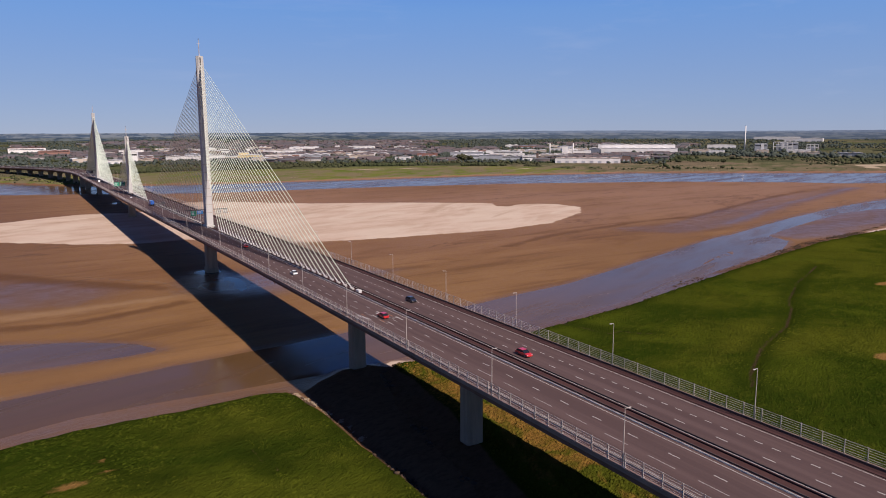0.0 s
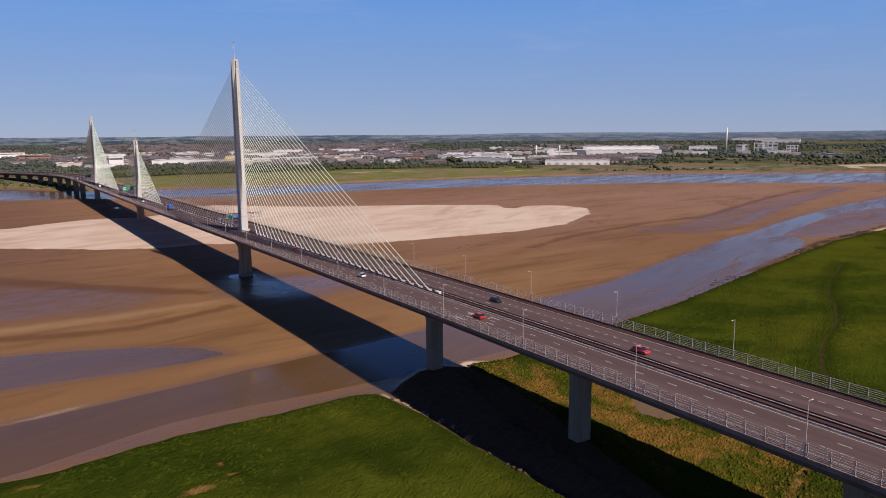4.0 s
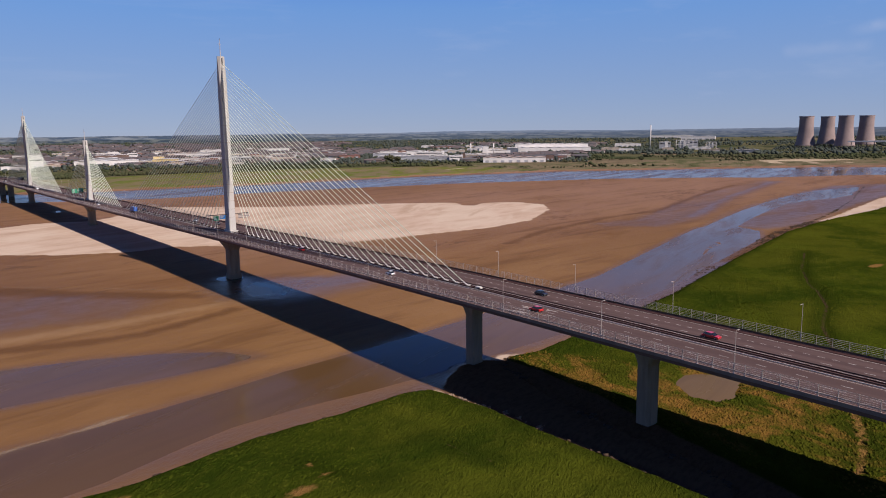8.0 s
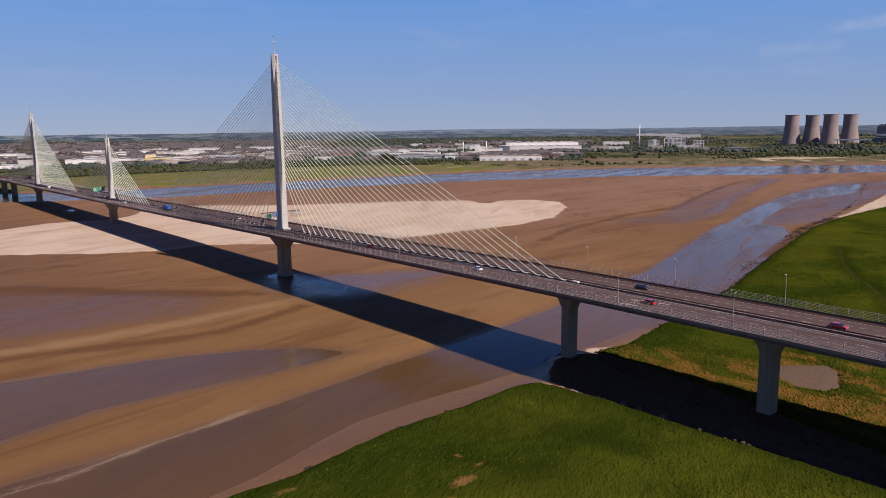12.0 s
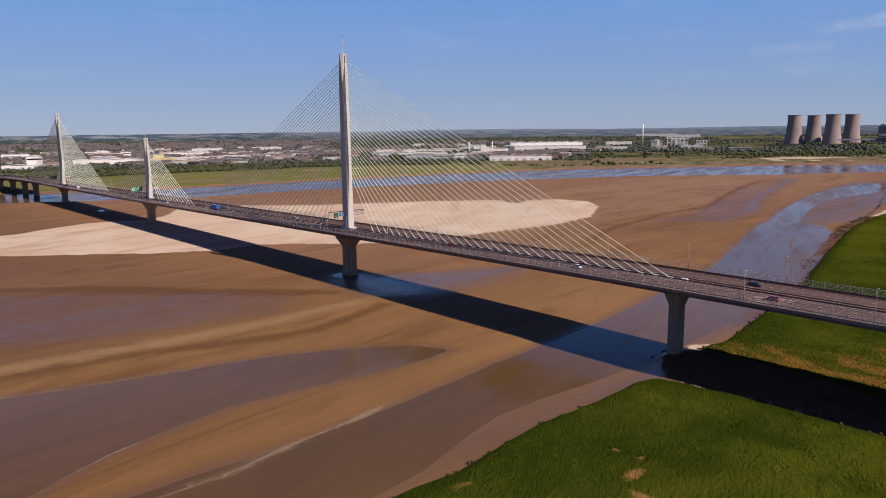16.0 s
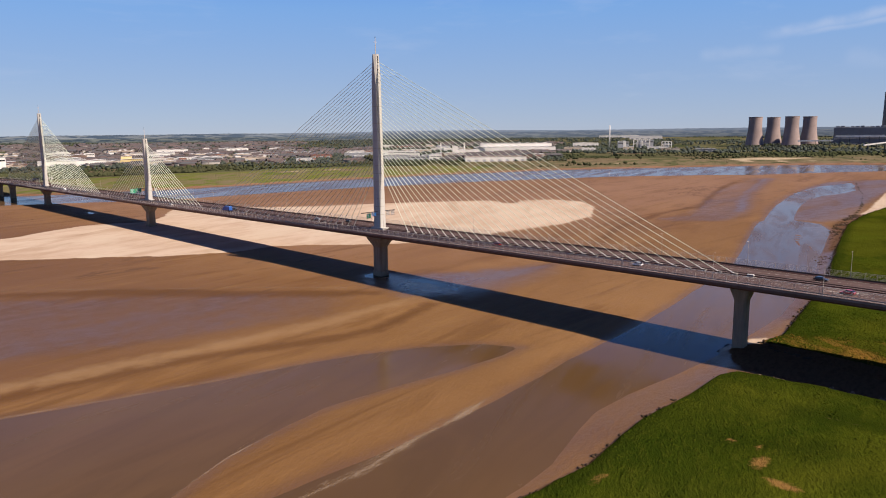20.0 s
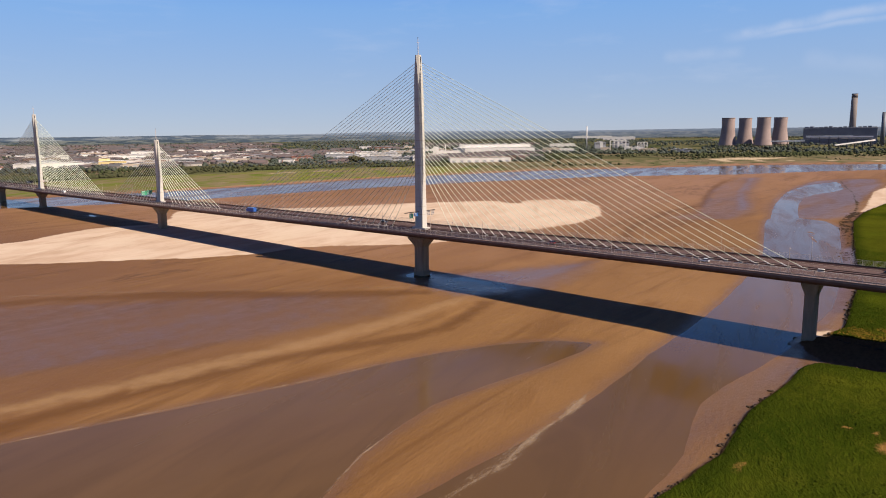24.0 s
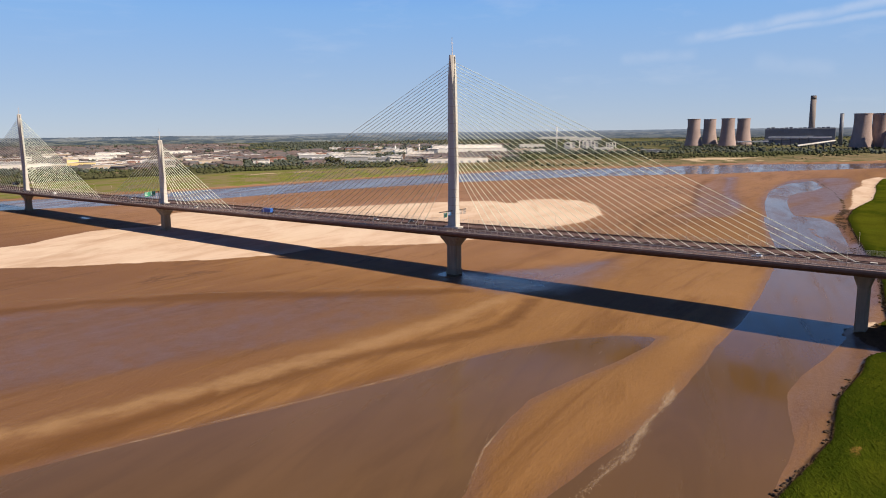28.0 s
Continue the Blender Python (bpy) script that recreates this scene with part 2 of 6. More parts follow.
def ground_material():
    """Mud, sand, saltmarsh, dry reeds and far land, parted by the signed distances kept on the sheet."""
    n = Nodes("estuary_ground", 0.6)
    edge = n.calc("SUBTRACT", n.noise(0.11, 6.0, 0.62), 0.5)
    fray = n.calc("SUBTRACT", n.noise(0.5, 5.0, 0.65), 0.5)
    # river mud
    scarp = n.noise(0.045, 8.0, 0.62, (3.2, 1, 1), 8.0, 0.7)
    sweep = n.noise(0.016, 7.0, 0.6, (4.5, 1, 1), 6.0, 0.9)
    blotch = n.noise(0.03, 6.0, 0.62, (1.6, 1, 1), -8.0, 0.4)
    grain = n.noise(0.9, 5.0, 0.65, (2.2, 1, 1), 10.0)
    mud = n.mix(n.span(sweep, 0.36, 0.64), (0.136, 0.066, 0.024), (0.188, 0.099, 0.039))
    mud = n.mix(n.span(blotch, 0.5, 0.72, 0.0, 0.6), mud, (0.118, 0.052, 0.013))
    northward = n.span(n.axis(1), -92.0, -14.0)
    mud = n.mix(n.calc("MULTIPLY", northward, n.span(n.axis(0), -10.0, -170.0, 0.0, 0.8)), mud, (0.108, 0.054, 0.029))
    mud = n.mix(n.calc("MULTIPLY", n.calc("SUBTRACT", 1.0, northward), n.span(n.axis(0), -240.0, -90.0, 0.0, 0.38)), mud, (0.212, 0.120, 0.050))
    flats = n.calc("MULTIPLY", n.span(n.axis(1), -90.0, 120.0, 0.0, 0.78), n.span(n.axis(0), -120.0, 80.0, 0.2, 1.0))
    mud = n.mix(n.calc("MULTIPLY", flats, n.span(n.noise(0.0045, 4.0, 0.6, (2, 1, 1), 15.0), 0.36, 0.56, 0.45, 1.0)), mud, (0.222, 0.126, 0.078))
    mud = n.mix(n.span(grain, 0.52, 0.78, 0.0, 0.3), mud, (0.100, 0.048, 0.015))
    streak = n.noise(0.05, 6.0, 0.65, (9, 1, 1), 5.0, 1.2)
    mud = n.mix(n.span(scarp, 0.56, 0.66, 0.0, 0.35), mud, (0.105, 0.050, 0.017))
    mud = n.mix(n.span(streak, 0.5, 0.66, 0.0, 0.5), mud, (0.092, 0.043, 0.015))
    fine = n.noise(0.22, 6.0, 0.7, (12, 1, 1), 7.0, 0.8)
    mud = n.mix(n.span(fine, 0.56, 0.68, 0.0, 0.32), mud, (0.225, 0.125, 0.045))
    mud = n.mix(n.span(n.calc("ADD", n.attr("dark"), n.calc("MULTIPLY", edge, 9.0)), -2.5, 4.5, 0.0, 0.75), mud, (0.090, 0.041, 0.014))
    mud = n.mix(n.span(n.calc("ADD", n.attr("pale"), n.calc("MULTIPLY", edge, 18.0)), -4.0, 7.0, 0.0, 0.85), mud, (0.226, 0.134, 0.064))
    # low broken scarps where the ebb has cut the flats
    cut = n.calc("ABSOLUTE", n.calc("SUBTRACT", n.noise(0.011, 7.0, 0.66, (3.5, 1, 1), 16.0, 0.6), 0.5))
    where = n.span(n.noise(0.02, 4.0, 0.6, (2, 1, 1), 0.0, 0.3), 0.5, 0.6)
    mud = n.mix(n.calc("MULTIPLY", n.calc("MULTIPLY", where, n.span(n.axis(1), -60.0, 20.0)), n.span(cut, 0.004, 0.016, 0.7, 0.0)), mud, (0.082, 0.042, 0.022))
    wet = n.span(n.calc("ADD", n.attr("wet"), n.calc("MULTIPLY", edge, 18.0)), -9.0, 22.0)
    wet = n.calc("MULTIPLY", wet, n.span(n.noise(0.022, 5.0, 0.6, (6, 1, 1), 4.0, 0.5), 0.34, 0.58, 0.6, 1.0))
    shore = n.span(n.calc("ADD", n.attr("water"), n.calc("MULTIPLY", edge, 6.0)), -8.0, 0.8)
    damp = n.calc("MAXIMUM", wet, n.calc("MULTIPLY", shore, 0.6))
    mud = n.mix(n.calc("MULTIPLY", damp, 0.85), mud, (0.096, 0.050, 0.026))
    # pale dry sand
    sandm = n.span(n.calc("ADD", n.attr("sand"), n.calc("MULTIPLY", edge, 9.0)), -0.6, 1.6)
    sand = n.mix(n.span(n.noise(0.05, 6.0, 0.6, (3, 1, 1), 10.0), 0.35, 0.7), (0.462, 0.354, 0.272), (0.380, 0.276, 0.200))
    sand = n.mix(n.span(n.noise(0.25, 5.0, 0.65, (4, 1, 1), 4.0), 0.5, 0.8, 0.0, 0.45), sand, (0.265, 0.185, 0.118))
    sand = n.mix(n.span(n.noise(0.022, 5.0, 0.6, (2.5, 1, 1), 30.0, 0.6), 0.46, 0.62, 0.0, 0.6), sand, (0.485, 0.392, 0.304))
    sand = n.mix(n.span(n.noise(0.03, 6.0, 0.65, (7, 1, 1), 38.0, 0.8), 0.56, 0.68, 0.0, 0.35), sand, (0.255, 0.168, 0.105))
    c = n.mix(sandm, mud, sand)
    # saltmarsh
    grass, g2, g3 = grass_colour(n)
    drym = n.span(n.calc("ADD", n.attr("dry"), n.calc("MULTIPLY", edge, 22.0)), -4.0, 5.0)
    grass = n.mix(drym, grass, reed_colour(n, grass, g2))
    grass = n.mix(n.span(n.attr("soil"), -8.5, -1.0, 0.0, 0.7), grass, (0.021, 0.031, 0.003))
    bare = n.span(n.calc("ADD", n.attr("bare"), n.calc("MULTIPLY", fray, 3.0)), -0.5, 1.0)
    grass = n.mix(bare, grass, (0.215, 0.118, 0.035))
    marshm = n.span(n.calc("ADD", n.attr("marsh"), n.calc("MULTIPLY", fray, 2.2)), 0.1, 0.9)
    c = n.mix(marshm, c, grass)
    soil = n.span(n.calc("ADD", n.attr("soil"), n.calc("MULTIPLY", fray, 1.6)), -0.5, 0.6)
    earth = n.mix(n.span(n.axis(0), 14.0, 28.0), (0.120, 0.068, 0.036), (0.052, 0.036, 0.018))
    c = n.mix(soil, c, n.mix(n.span(grain, 0.4, 0.7, 0.0, 0.5), earth, (0.040, 0.025, 0.014)))
    # land across the river
    f1 = n.noise(0.0045, 4.0, 0.55, (1.5, 1, 1), 20.0, 0.3)
    f2 = n.noise(0.02, 5.0, 0.65)
    land = n.mix(n.span(f1, 0.4, 0.6), (0.046, 0.056, 0.026), (0.092, 0.086, 0.046))
    plot = n.cells(0.0062)
    land = n.mix(n.span(plot, 0.35, 0.4, 0.0, 0.8), land, (0.110, 0.102, 0.054))
    land = n.mix(n.span(plot, 0.6, 0.64, 0.0, 0.9), land, (0.082, 0.088, 0.040))
    land = n.mix(n.span(plot, 0.84, 0.87, 0.0, 0.9), land, (0.150, 0.112, 0.074))
    land = n.mix(n.span(f2, 0.45, 0.75, 0.0, 0.6), land, (0.034, 0.043, 0.020))
    meadow = n.mix(n.span(n.noise(0.012, 5.0, 0.6, (2, 1, 1), 15.0), 0.35, 0.7), (0.092, 0.122, 0.020), (0.142, 0.142, 0.036))
    land = n.mix(n.span(n.calc("ADD", n.attr("meadow"), n.calc("MULTIPLY", edge, 30.0)), -6.0, 8.0), land, meadow)
    scrub = n.span(n.noise(0.03, 5.0, 0.65, (2, 1, 1), 30.0), 0.38, 0.58, 0.0, 0.85)
    land = n.mix(n.calc("MULTIPLY", scrub, n.span(n.attr("north"), 330.0, 200.0)), land, (0.170, 0.132, 0.082))
    land = n.mix(bare, land, (0.380, 0.300, 0.205))
    c = n.mix(n.span(n.calc("ADD", n.attr("north"), n.calc("MULTIPLY", edge, 8.0)), 2.0, 4.5), c, land)
    # relief
    vegetal = n.calc("MAXIMUM", marshm, n.span(n.attr("north"), 2.0, 4.5))
    h = n.calc("ADD", n.calc("ADD", n.calc("MULTIPLY", grain, 0.35), n.calc("MULTIPLY", scarp, 1.2)), n.calc("MULTIPLY", n.calc("MULTIPLY", g2, vegetal), 2.4))
    h = n.calc("ADD", h, n.calc("MULTIPLY", n.calc("MULTIPLY", g3, vegetal), 1.8))
    n.bump(h, 0.9, 0.6)
    dull = n.calc("MAXIMUM", n.calc("MAXIMUM", vegetal, sandm), soil)
    gloss = n.calc("MULTIPLY", n.span(damp, 0.0, 0.9, 0.06, 0.23), n.calc("SUBTRACT", 1.0, dull))
    n.put(n.b.inputs["Specular IOR Level"], gloss)
    r = n.mix(vegetal, n.mix(sandm, n.span(damp, 0.0, 1.0, 0.66, 0.27), (0.9, 0.9, 0.9)), (0.95, 0.95, 0.95))
    return n.done(c, r)


def leaf_material(name, a, b, c2):
    n = Nodes(name, 0.95, 0.0, 0.02)
    c = n.mix(n.island(), a, b)
    c = n.mix(n.span(n.noise(0.004, 3.0), 0.4, 0.65, 0.0, 0.7), c, c2)
    c = n.mix(n.span(n.noise(0.9, 3.0), 0.45, 0.75, 0.0, 0.5), c, tuple(v * 0.45 for v in a))
    return n.done(c)


def turf_material(name, reeds):
    n = Nodes(name, 0.95, 0.0, 0.0)
    c, g2, g3 = grass_colour(n)
    if reeds:
        c = reed_colour(n, c, g2)
    c = n.mix(n.calc("MULTIPLY", n.island(), 0.3), c, (0.050, 0.052, 0.006))
    return n.done(c)


def island_material(name, cols, rough=0.8):
    """A colour of its own for every separate piece of one mesh."""
    n = Nodes(name, rough)
    r = n.island()
    c = cols[0]
    for i, nxt in enumerate(cols[1:]):
        edge = (i + 1) / len(cols)
        c = n.mix(n.span(r, edge - 0.02, edge + 0.02), c, nxt)
    c = n.mix(n.span(n.noise(0.15, 4.0), 0.4, 0.8, 0.0, 0.35), c, (0.088, 0.073, 0.066))
    return n.done(c)


CONCRETE = concrete_material()
PIER = pier_material()
ASPHALT = asphalt_material()
PAINT = paint_line_material()
GROUND = ground_material()
WATER = water_material()
POND = water_material("pond_water", (0.094, 0.060, 0.028), 0.05)
VERGE = worn("dark_verge", (0.050, 0.024, 0.022), (0.068, 0.034, 0.031), 0.9)
STEEL = worn("galvanised_steel", (0.450, 0.390, 0.345), (0.350, 0.300, 0.265), 0.6, 0.0, each=0.15)
# darker and browner than CONCRETE: the shade on the deck sides is in the colour
DECK_SIDE = worn("shaded_deck_concrete", (0.158, 0.090, 0.066), (0.112, 0.064, 0.048), 0.9)
CABLE = worn("cable_sheath", (0.610, 0.660, 0.520), (0.530, 0.580, 0.460), 0.5, 0.0, 0.05, 1.0, 0.0)
SLEEVE = worn("white_sleeve", (0.599, 0.584, 0.555), (0.482, 0.460, 0.423), 0.5)
# much darker than STEEL, close to the brown of VERGE
BARRIER = worn("dark_barrier", (0.078, 0.058, 0.053), (0.056, 0.040, 0.036), 0.8)
# concrete of the edge beams with the shade of their outer faces painted in
EDGE = worn("shaded_edge_concrete", (0.250, 0.180, 0.150), (0.180, 0.126, 0.104), 0.9)
DARK_STEEL = worn("dark_steel", (0.036, 0.036, 0.040), (0.066, 0.062, 0.058), 0.6, 0.3)
GREEN_SIGN = worn("green_sign", (0.015, 0.200, 0.105), (0.030, 0.235, 0.130), 0.5, bump=0)
BLUE_SIGN = worn("blue_sign", (0.045, 0.230, 0.560), (0.060, 0.270, 0.600), 0.5, bump=0)
WHITE_SIGN = worn("white_sign_mark", (0.584, 0.584, 0.584), (0.511, 0.511, 0.511), 0.5, bump=0)
GRASS_TUFT = turf_material("marsh_tufts", False)
REED_TUFT = turf_material("dry_reeds", True)
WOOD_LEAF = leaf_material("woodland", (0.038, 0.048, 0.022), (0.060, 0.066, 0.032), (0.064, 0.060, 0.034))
# paler, greyer leaves: distance haze put into the colour of the far woods
HAZED_LEAF = leaf_material("hazed_woodland", (0.050, 0.063, 0.052), (0.064, 0.075, 0.060), (0.062, 0.072, 0.061))
CLOD = worn("bank_clods", (0.073, 0.047, 0.029), (0.036, 0.025, 0.016), 0.9)
PALE_CLOD = worn("pale_bank_clods", (0.300, 0.225, 0.150), (0.200, 0.140, 0.085), 0.9)
BARK = worn("bark", (0.073, 0.055, 0.036), (0.044, 0.033, 0.022), 0.9)
GLASS = Nodes("dark_glass", 0.08, 0.0, 0.8).done((0.015, 0.018, 0.022))
RUBBER = worn("rubber", (0.015, 0.015, 0.015), (0.026, 0.024, 0.022), 0.85)
LENS = Nodes("lamp_lens", 0.15).done((0.547, 0.547, 0.526))
TAIL = Nodes("tail_lens", 0.25).done((0.329, 0.015, 0.011))


def body_paint(name, rgb):
    n = Nodes(name, 0.28, 0.0, 0.6)
    n.b.inputs["Coat Weight"].default_value = 0.6
    c = n.mix(n.span(n.noise(1.2, 4.0), 0.4, 0.8, 0.0, 0.25), rgb, tuple(0.6 * v + 0.03 for v in rgb))
    return n.done(c)


# ---------------------------------------------------------------- mesh helpers


def np_mesh(name, verts, faces, material):
    """A mesh from arrays: verts (n, 3), faces (m, k)."""
    verts, faces = np.asarray(verts, np.float32), np.asarray(faces, np.int32)
    me = bpy.data.meshes.new(name)
    me.vertices.add(len(verts))
    me.vertices.foreach_set("co", verts.ravel())
    me.loops.add(faces.size)
    me.loops.foreach_set("vertex_index", faces.ravel())
    me.polygons.add(len(faces))
    me.polygons.foreach_set("loop_start", np.arange(len(faces), dtype=np.int32) * faces.shape[1])
    me.update(calc_edges=True)
    me.materials.append(material)
    return me


def child(name, me, parent=None, m=None, label=""):
    ob = new(name, me)
    if parent is not None:
        ob.parent = parent
    if m is not None:
        ob.matrix_basis = m
    return tagged(ob, label)


def part(name, bm, material, parent=None, label="", m=None, smooth=False):
    me = bpy.data.meshes.new(name)
    bm.to_mesh(me)
    bm.free()
    if smooth:
        me.polygons.foreach_set("use_smooth", [True] * len(me.polygons))
    me.materials.append(material)
    return child(name, me, parent, m, label)


def thing(name, m, label, category, group="", kind=""):
    ob = new(name)
    ob.matrix_basis = m
    ob.empty_display_size = 1.0
    return tagged(ob, label, category, group, kind)


def box_bm(x0, x1, y0, y1, z0, z1, bevel=0.0, bm=None):
    bm = bm or bmesh.new()
    got = bmesh.ops.create_cube(bm, size=1.0)["verts"]
    bmesh.ops.scale(bm, vec=(x1 - x0, y1 - y0, z1 - z0), verts=got)
    bmesh.ops.translate(bm, vec=((x0 + x1) / 2, (y0 + y1) / 2, (z0 + z1) / 2), verts=got)
    if bevel:
        es = list({e for v in got for e in v.link_edges})
        bmesh.ops.bevel(bm, geom=es, offset=bevel, segments=1, affect="EDGES")
    return bm


def loft(rings, cap=True):
    """Skin between closed rings of the same count of points."""
    bm = bmesh.new()
    vs = [[bm.verts.new(p) for p in r] for r in rings]
    k = len(rings[0])
    for a, b in zip(vs, vs[1:]):
        for i in range(k):
            bm.faces.new((a[i], a[(i + 1) % k], b[(i + 1) % k], b[i]))
    if cap:
        bm.faces.new(vs[0][::-1])
        bm.faces.new(vs[-1])
    bmesh.ops.recalc_face_normals(bm, faces=bm.faces)
    return bm


def chamfered(hx, hy, c, z, x=0.0, y=0.0):
    """An eight-sided ring: a rectangle with cut corners."""
    return [(x + sx * px, y + sy * py, z) for sx, sy, px, py in (
        (1, -1, hx, hy - c), (1, 1, hx, hy - c), (1, 1, hx - c, hy), (-1, 1, hx - c, hy),
        (-1, 1, hx, hy - c), (-1, -1, hx, hy - c), (-1, -1, hx - c, hy), (1, -1, hx - c, hy))]


def tube(r0, r1, h, n=10, z0=0.0):
    return loft([[(r * math.cos(6.2832 * i / n), r * math.sin(6.2832 * i / n), z) for i in range(n)] for r, z in ((r0, z0), (r1, z0 + h))])


# ---------------------------------------------------------------- plan of the estuary (metres)
RIVER_MARSH = [(-3000, -260), (-900, -232), (-400, -222), (-250, -218), (-157, -216), (-118, -219), (-84, -214), (-60, -215), (-36, -214), (-27, -217),
               (-25, -232), (-24, -248), (-24, -264), (-23, -282), (-22, -312), (-15, -312), (-10, -280), (-5, -245), (4, -218), (13, -209),
               (25, -212), (58, -206), (107, -198), (150, -190), (205, -175), (290, -154), (390, -131), (465, -122), (500, -121), (579, -121), (697, -107), (816, -89),
               (961, -77), (1500, -150), (3000, -600), (5000, -900), (5000, -5000), (-5000, -5000), (-5000, -300)]
SAND_BAR = [(-420, 330), (-240, 255), (-156, 237), (-133, 213), (-106, 195), (-79, 172), (-52, 151), (-20, 135), (12, 135), (33, 122), (55, 97),
            (78, 75), (130, 62), (190, 57), (243, 50), (310, 62), (385, 110), (421, 150), (420, 186), (404, 204), (386, 209), (360, 197), (352, 206), (366, 234), (356, 248),
            (277, 305), (191, 347), (145, 395), (99, 440), (73, 440), (30, 372), (5, 352), (-14, 366), (-40, 368), (-62, 358), (-104, 334), (-180, 330), (-420, 400)]
CHANNEL_S = [(-3000, -215), (-900, -196), (-300, -180), (-184, -176), (-143, -177), (-106, -175), (-81, -172), (-53, -167), (-26, -165), (10, -161),
             (42, -156), (89, -148), (153, -137), (214, -118), (256, -104), (321, -82), (372, -67), (392, -69), (402, -84), (390, -110), (350, -131), (258, -155), (164, -179),
             (60, -200), (-6, -204), (-42, -203), (-68, -200.5), (-86, -201), (-99, -203.8), (-111, -208), (-122, -211.5), (-136, -213.4), (-158, -214.5), (-300, -218.5), (-900, -230), (-3000, -250)]
TONGUE_W = [(-700, -30), (-400, -52), (-258, -67), (-205, -81), (-158, -94), (-126, -101), (-100, -108), (-78, -118), (-60, -132), (-53, -145),
            (-65, -147), (-87, -146), (-117, -142), (-140, -141), (-156, -144), (-176, -150), (-197, -161), (-260, -172), (-400, -180), (-700, -186)]
CHANNEL_N = [(-3000, 1500), (-1500, 1250), (-400, 1000), (-112, 925), (-23, 805), (24, 771), (152, 730), (300, 698), (474, 676), (560, 668), (697, 640),
             (800, 600), (927, 560), (1000, 506), (1219, 355), (1361, 250), (1521, 10), (2500, -380), (5000, -700), (5000, -860), (2500, -520), (1340, -40), (1154, 100),
             (985, 195), (950, 245), (815, 360), (576, 472), (394, 522), (252, 548), (140, 560), (60, 596), (-17, 640), (-111, 683), (-400, 760), (-1500, 980), (-3000, 1200)]
POOL_S = [(-7, 7), (1, 8), (5, 3), (5, -4), (-1, -8), (-8, -6), (-11, 1)]
POOL_M = [(3, -18), (8, -26), (9, -42), (5, -58), (0, -62), (-1, -50), (3, -38), (0, -26)]
POOL_N = [(0, 470), (3, 472), (5, 482), (5, 490), (3, 488), (1, 478)]
STREAK_E = [(899, 138), (760, 96), (629, 56), (540, 24), (473, -4), (430, -20), (436, -26), (480, -13), (548, 15), (636, 46), (765, 87), (905, 128)]
TONGUE_E = [(380, -68), (450, -46), (522, -26), (600, -8), (674, 8), (740, 16), (802, 20), (891, 7), (840, -12), (759, -36), (706, -38), (650, -29), (600, -33), (537, -46), (470, -64), (404, -84)]
GUT_E = [(900, 3), (878, -4), (825, -20), (772, -36), (700, -60), (624, -79), (570, -94), (515, -106), (432, -121)]
BEACH = [(478, -118), (604, -97), (726, -75), (808, -72), (927, -55), (1018, -62), (990, -84), (816, -96), (697, -115), (579, -126), (513, -126)]
BANK_E = [(60, -202), (150, -185), (290, -150), (390, -127), (470, -118)]
WET_W = [(-700, 150), (-400, 110), (-194, 110), (-117, 48), (-70, 5), (-45, -32), (-75, -56), (-129, -45), (-191, -26), (-238, -8), (-400, 20), (-700, 30)]
WET_E = [(395, -84), (400, -56), (480, -26), (620, 6), (760, 30), (880, 40), (960, 12), (990, -30), (860, -66), (660, -88), (543, -108), (444, -124), (395, -116)]
WET_S = [(-10, 12), (8, 16), (15, -8), (40, -26), (86, -44), (110, -60), (60, -76), (12, -84), (-14, -82), (-32, -62), (-34, -36), (-28, -12)]
WET_B = [(-300, -200), (-158, -198), (-126, -194), (-86, -188), (-42, -192), (-6, -194), (60, -184), (164, -162), (258, -138), (258, -178), (107, -208), (13, -218), (-27, -228), (-84, -225), (-157, -227), (-300, -231)]
SPIT = [(5, -215), (8, -206), (14, -204), (22, -208), (15, -214)]
WET_M = [(920, 160), (794, 132), (629, 92), (530, 58), (440, 24), (375, 2), (331, 12), (320, -10), (355, -48), (420, -40), (500, -10), (636, 36), (780, 80), (930, 122)]
DRY_REEDS = [(6, -216), (22, -214), (32, -232), (36, -252), (54, -258), (58, -282), (44, -310), (34, -380), (30, -460), (4, -460)]
MARSH_POND = [(27, -274), (33, -265), (42, -262), (49, -266), (54, -272), (50, -278), (42, -280), (36, -283), (29, -281)]
BARE_SPOTS = [(516, 880, 45, 9), (572, 826, 40, 5), (790, 737, 32, 6), (1145, 852, 40, 8), (560, 855, 42, 6), (600, 862, 30, 6), (322, 764, 20, 5), (-83, -239, 1.3, 1.5), (-82, -246, 1.7, 1.0), (-90.5, -249.5, 4.2, 1.8), (-98, -257.5, 2.0, 4.4), (161, -297, 6, 4), (285, -232, 8, 3), (12, -209, 6, 2.5), (-123, -226, 3, 1), (520, -114, 40, 6)]
STRIP_E = [(1360, 425), (1420, 340), (1520, 235), (1620, 60), (1700, -40)]
STRIP_N = [(1100, 610), (1160, 545), (1225, 485)]
SAND_FIELD = [(1394, 446), (1560, 400), (1610, 300), (1600, 275), (1500, 330)]
CRACK_S = [(-49, -200), (-80, -203), (-113, -207), (-121, -208), (-144, -209.5), (-165, -211)]
GULLY = [(-23, -217), (-14, -210), (-5, -204.5), (5, -204), (10, -210), (9, -235), (5, -262), (-2, -290), (-10, -330), (-22, -330), (-22, -280), (-23, -248)]
DITCH = [(49, -311), (35, -318), (25, -322), (9, -327)]
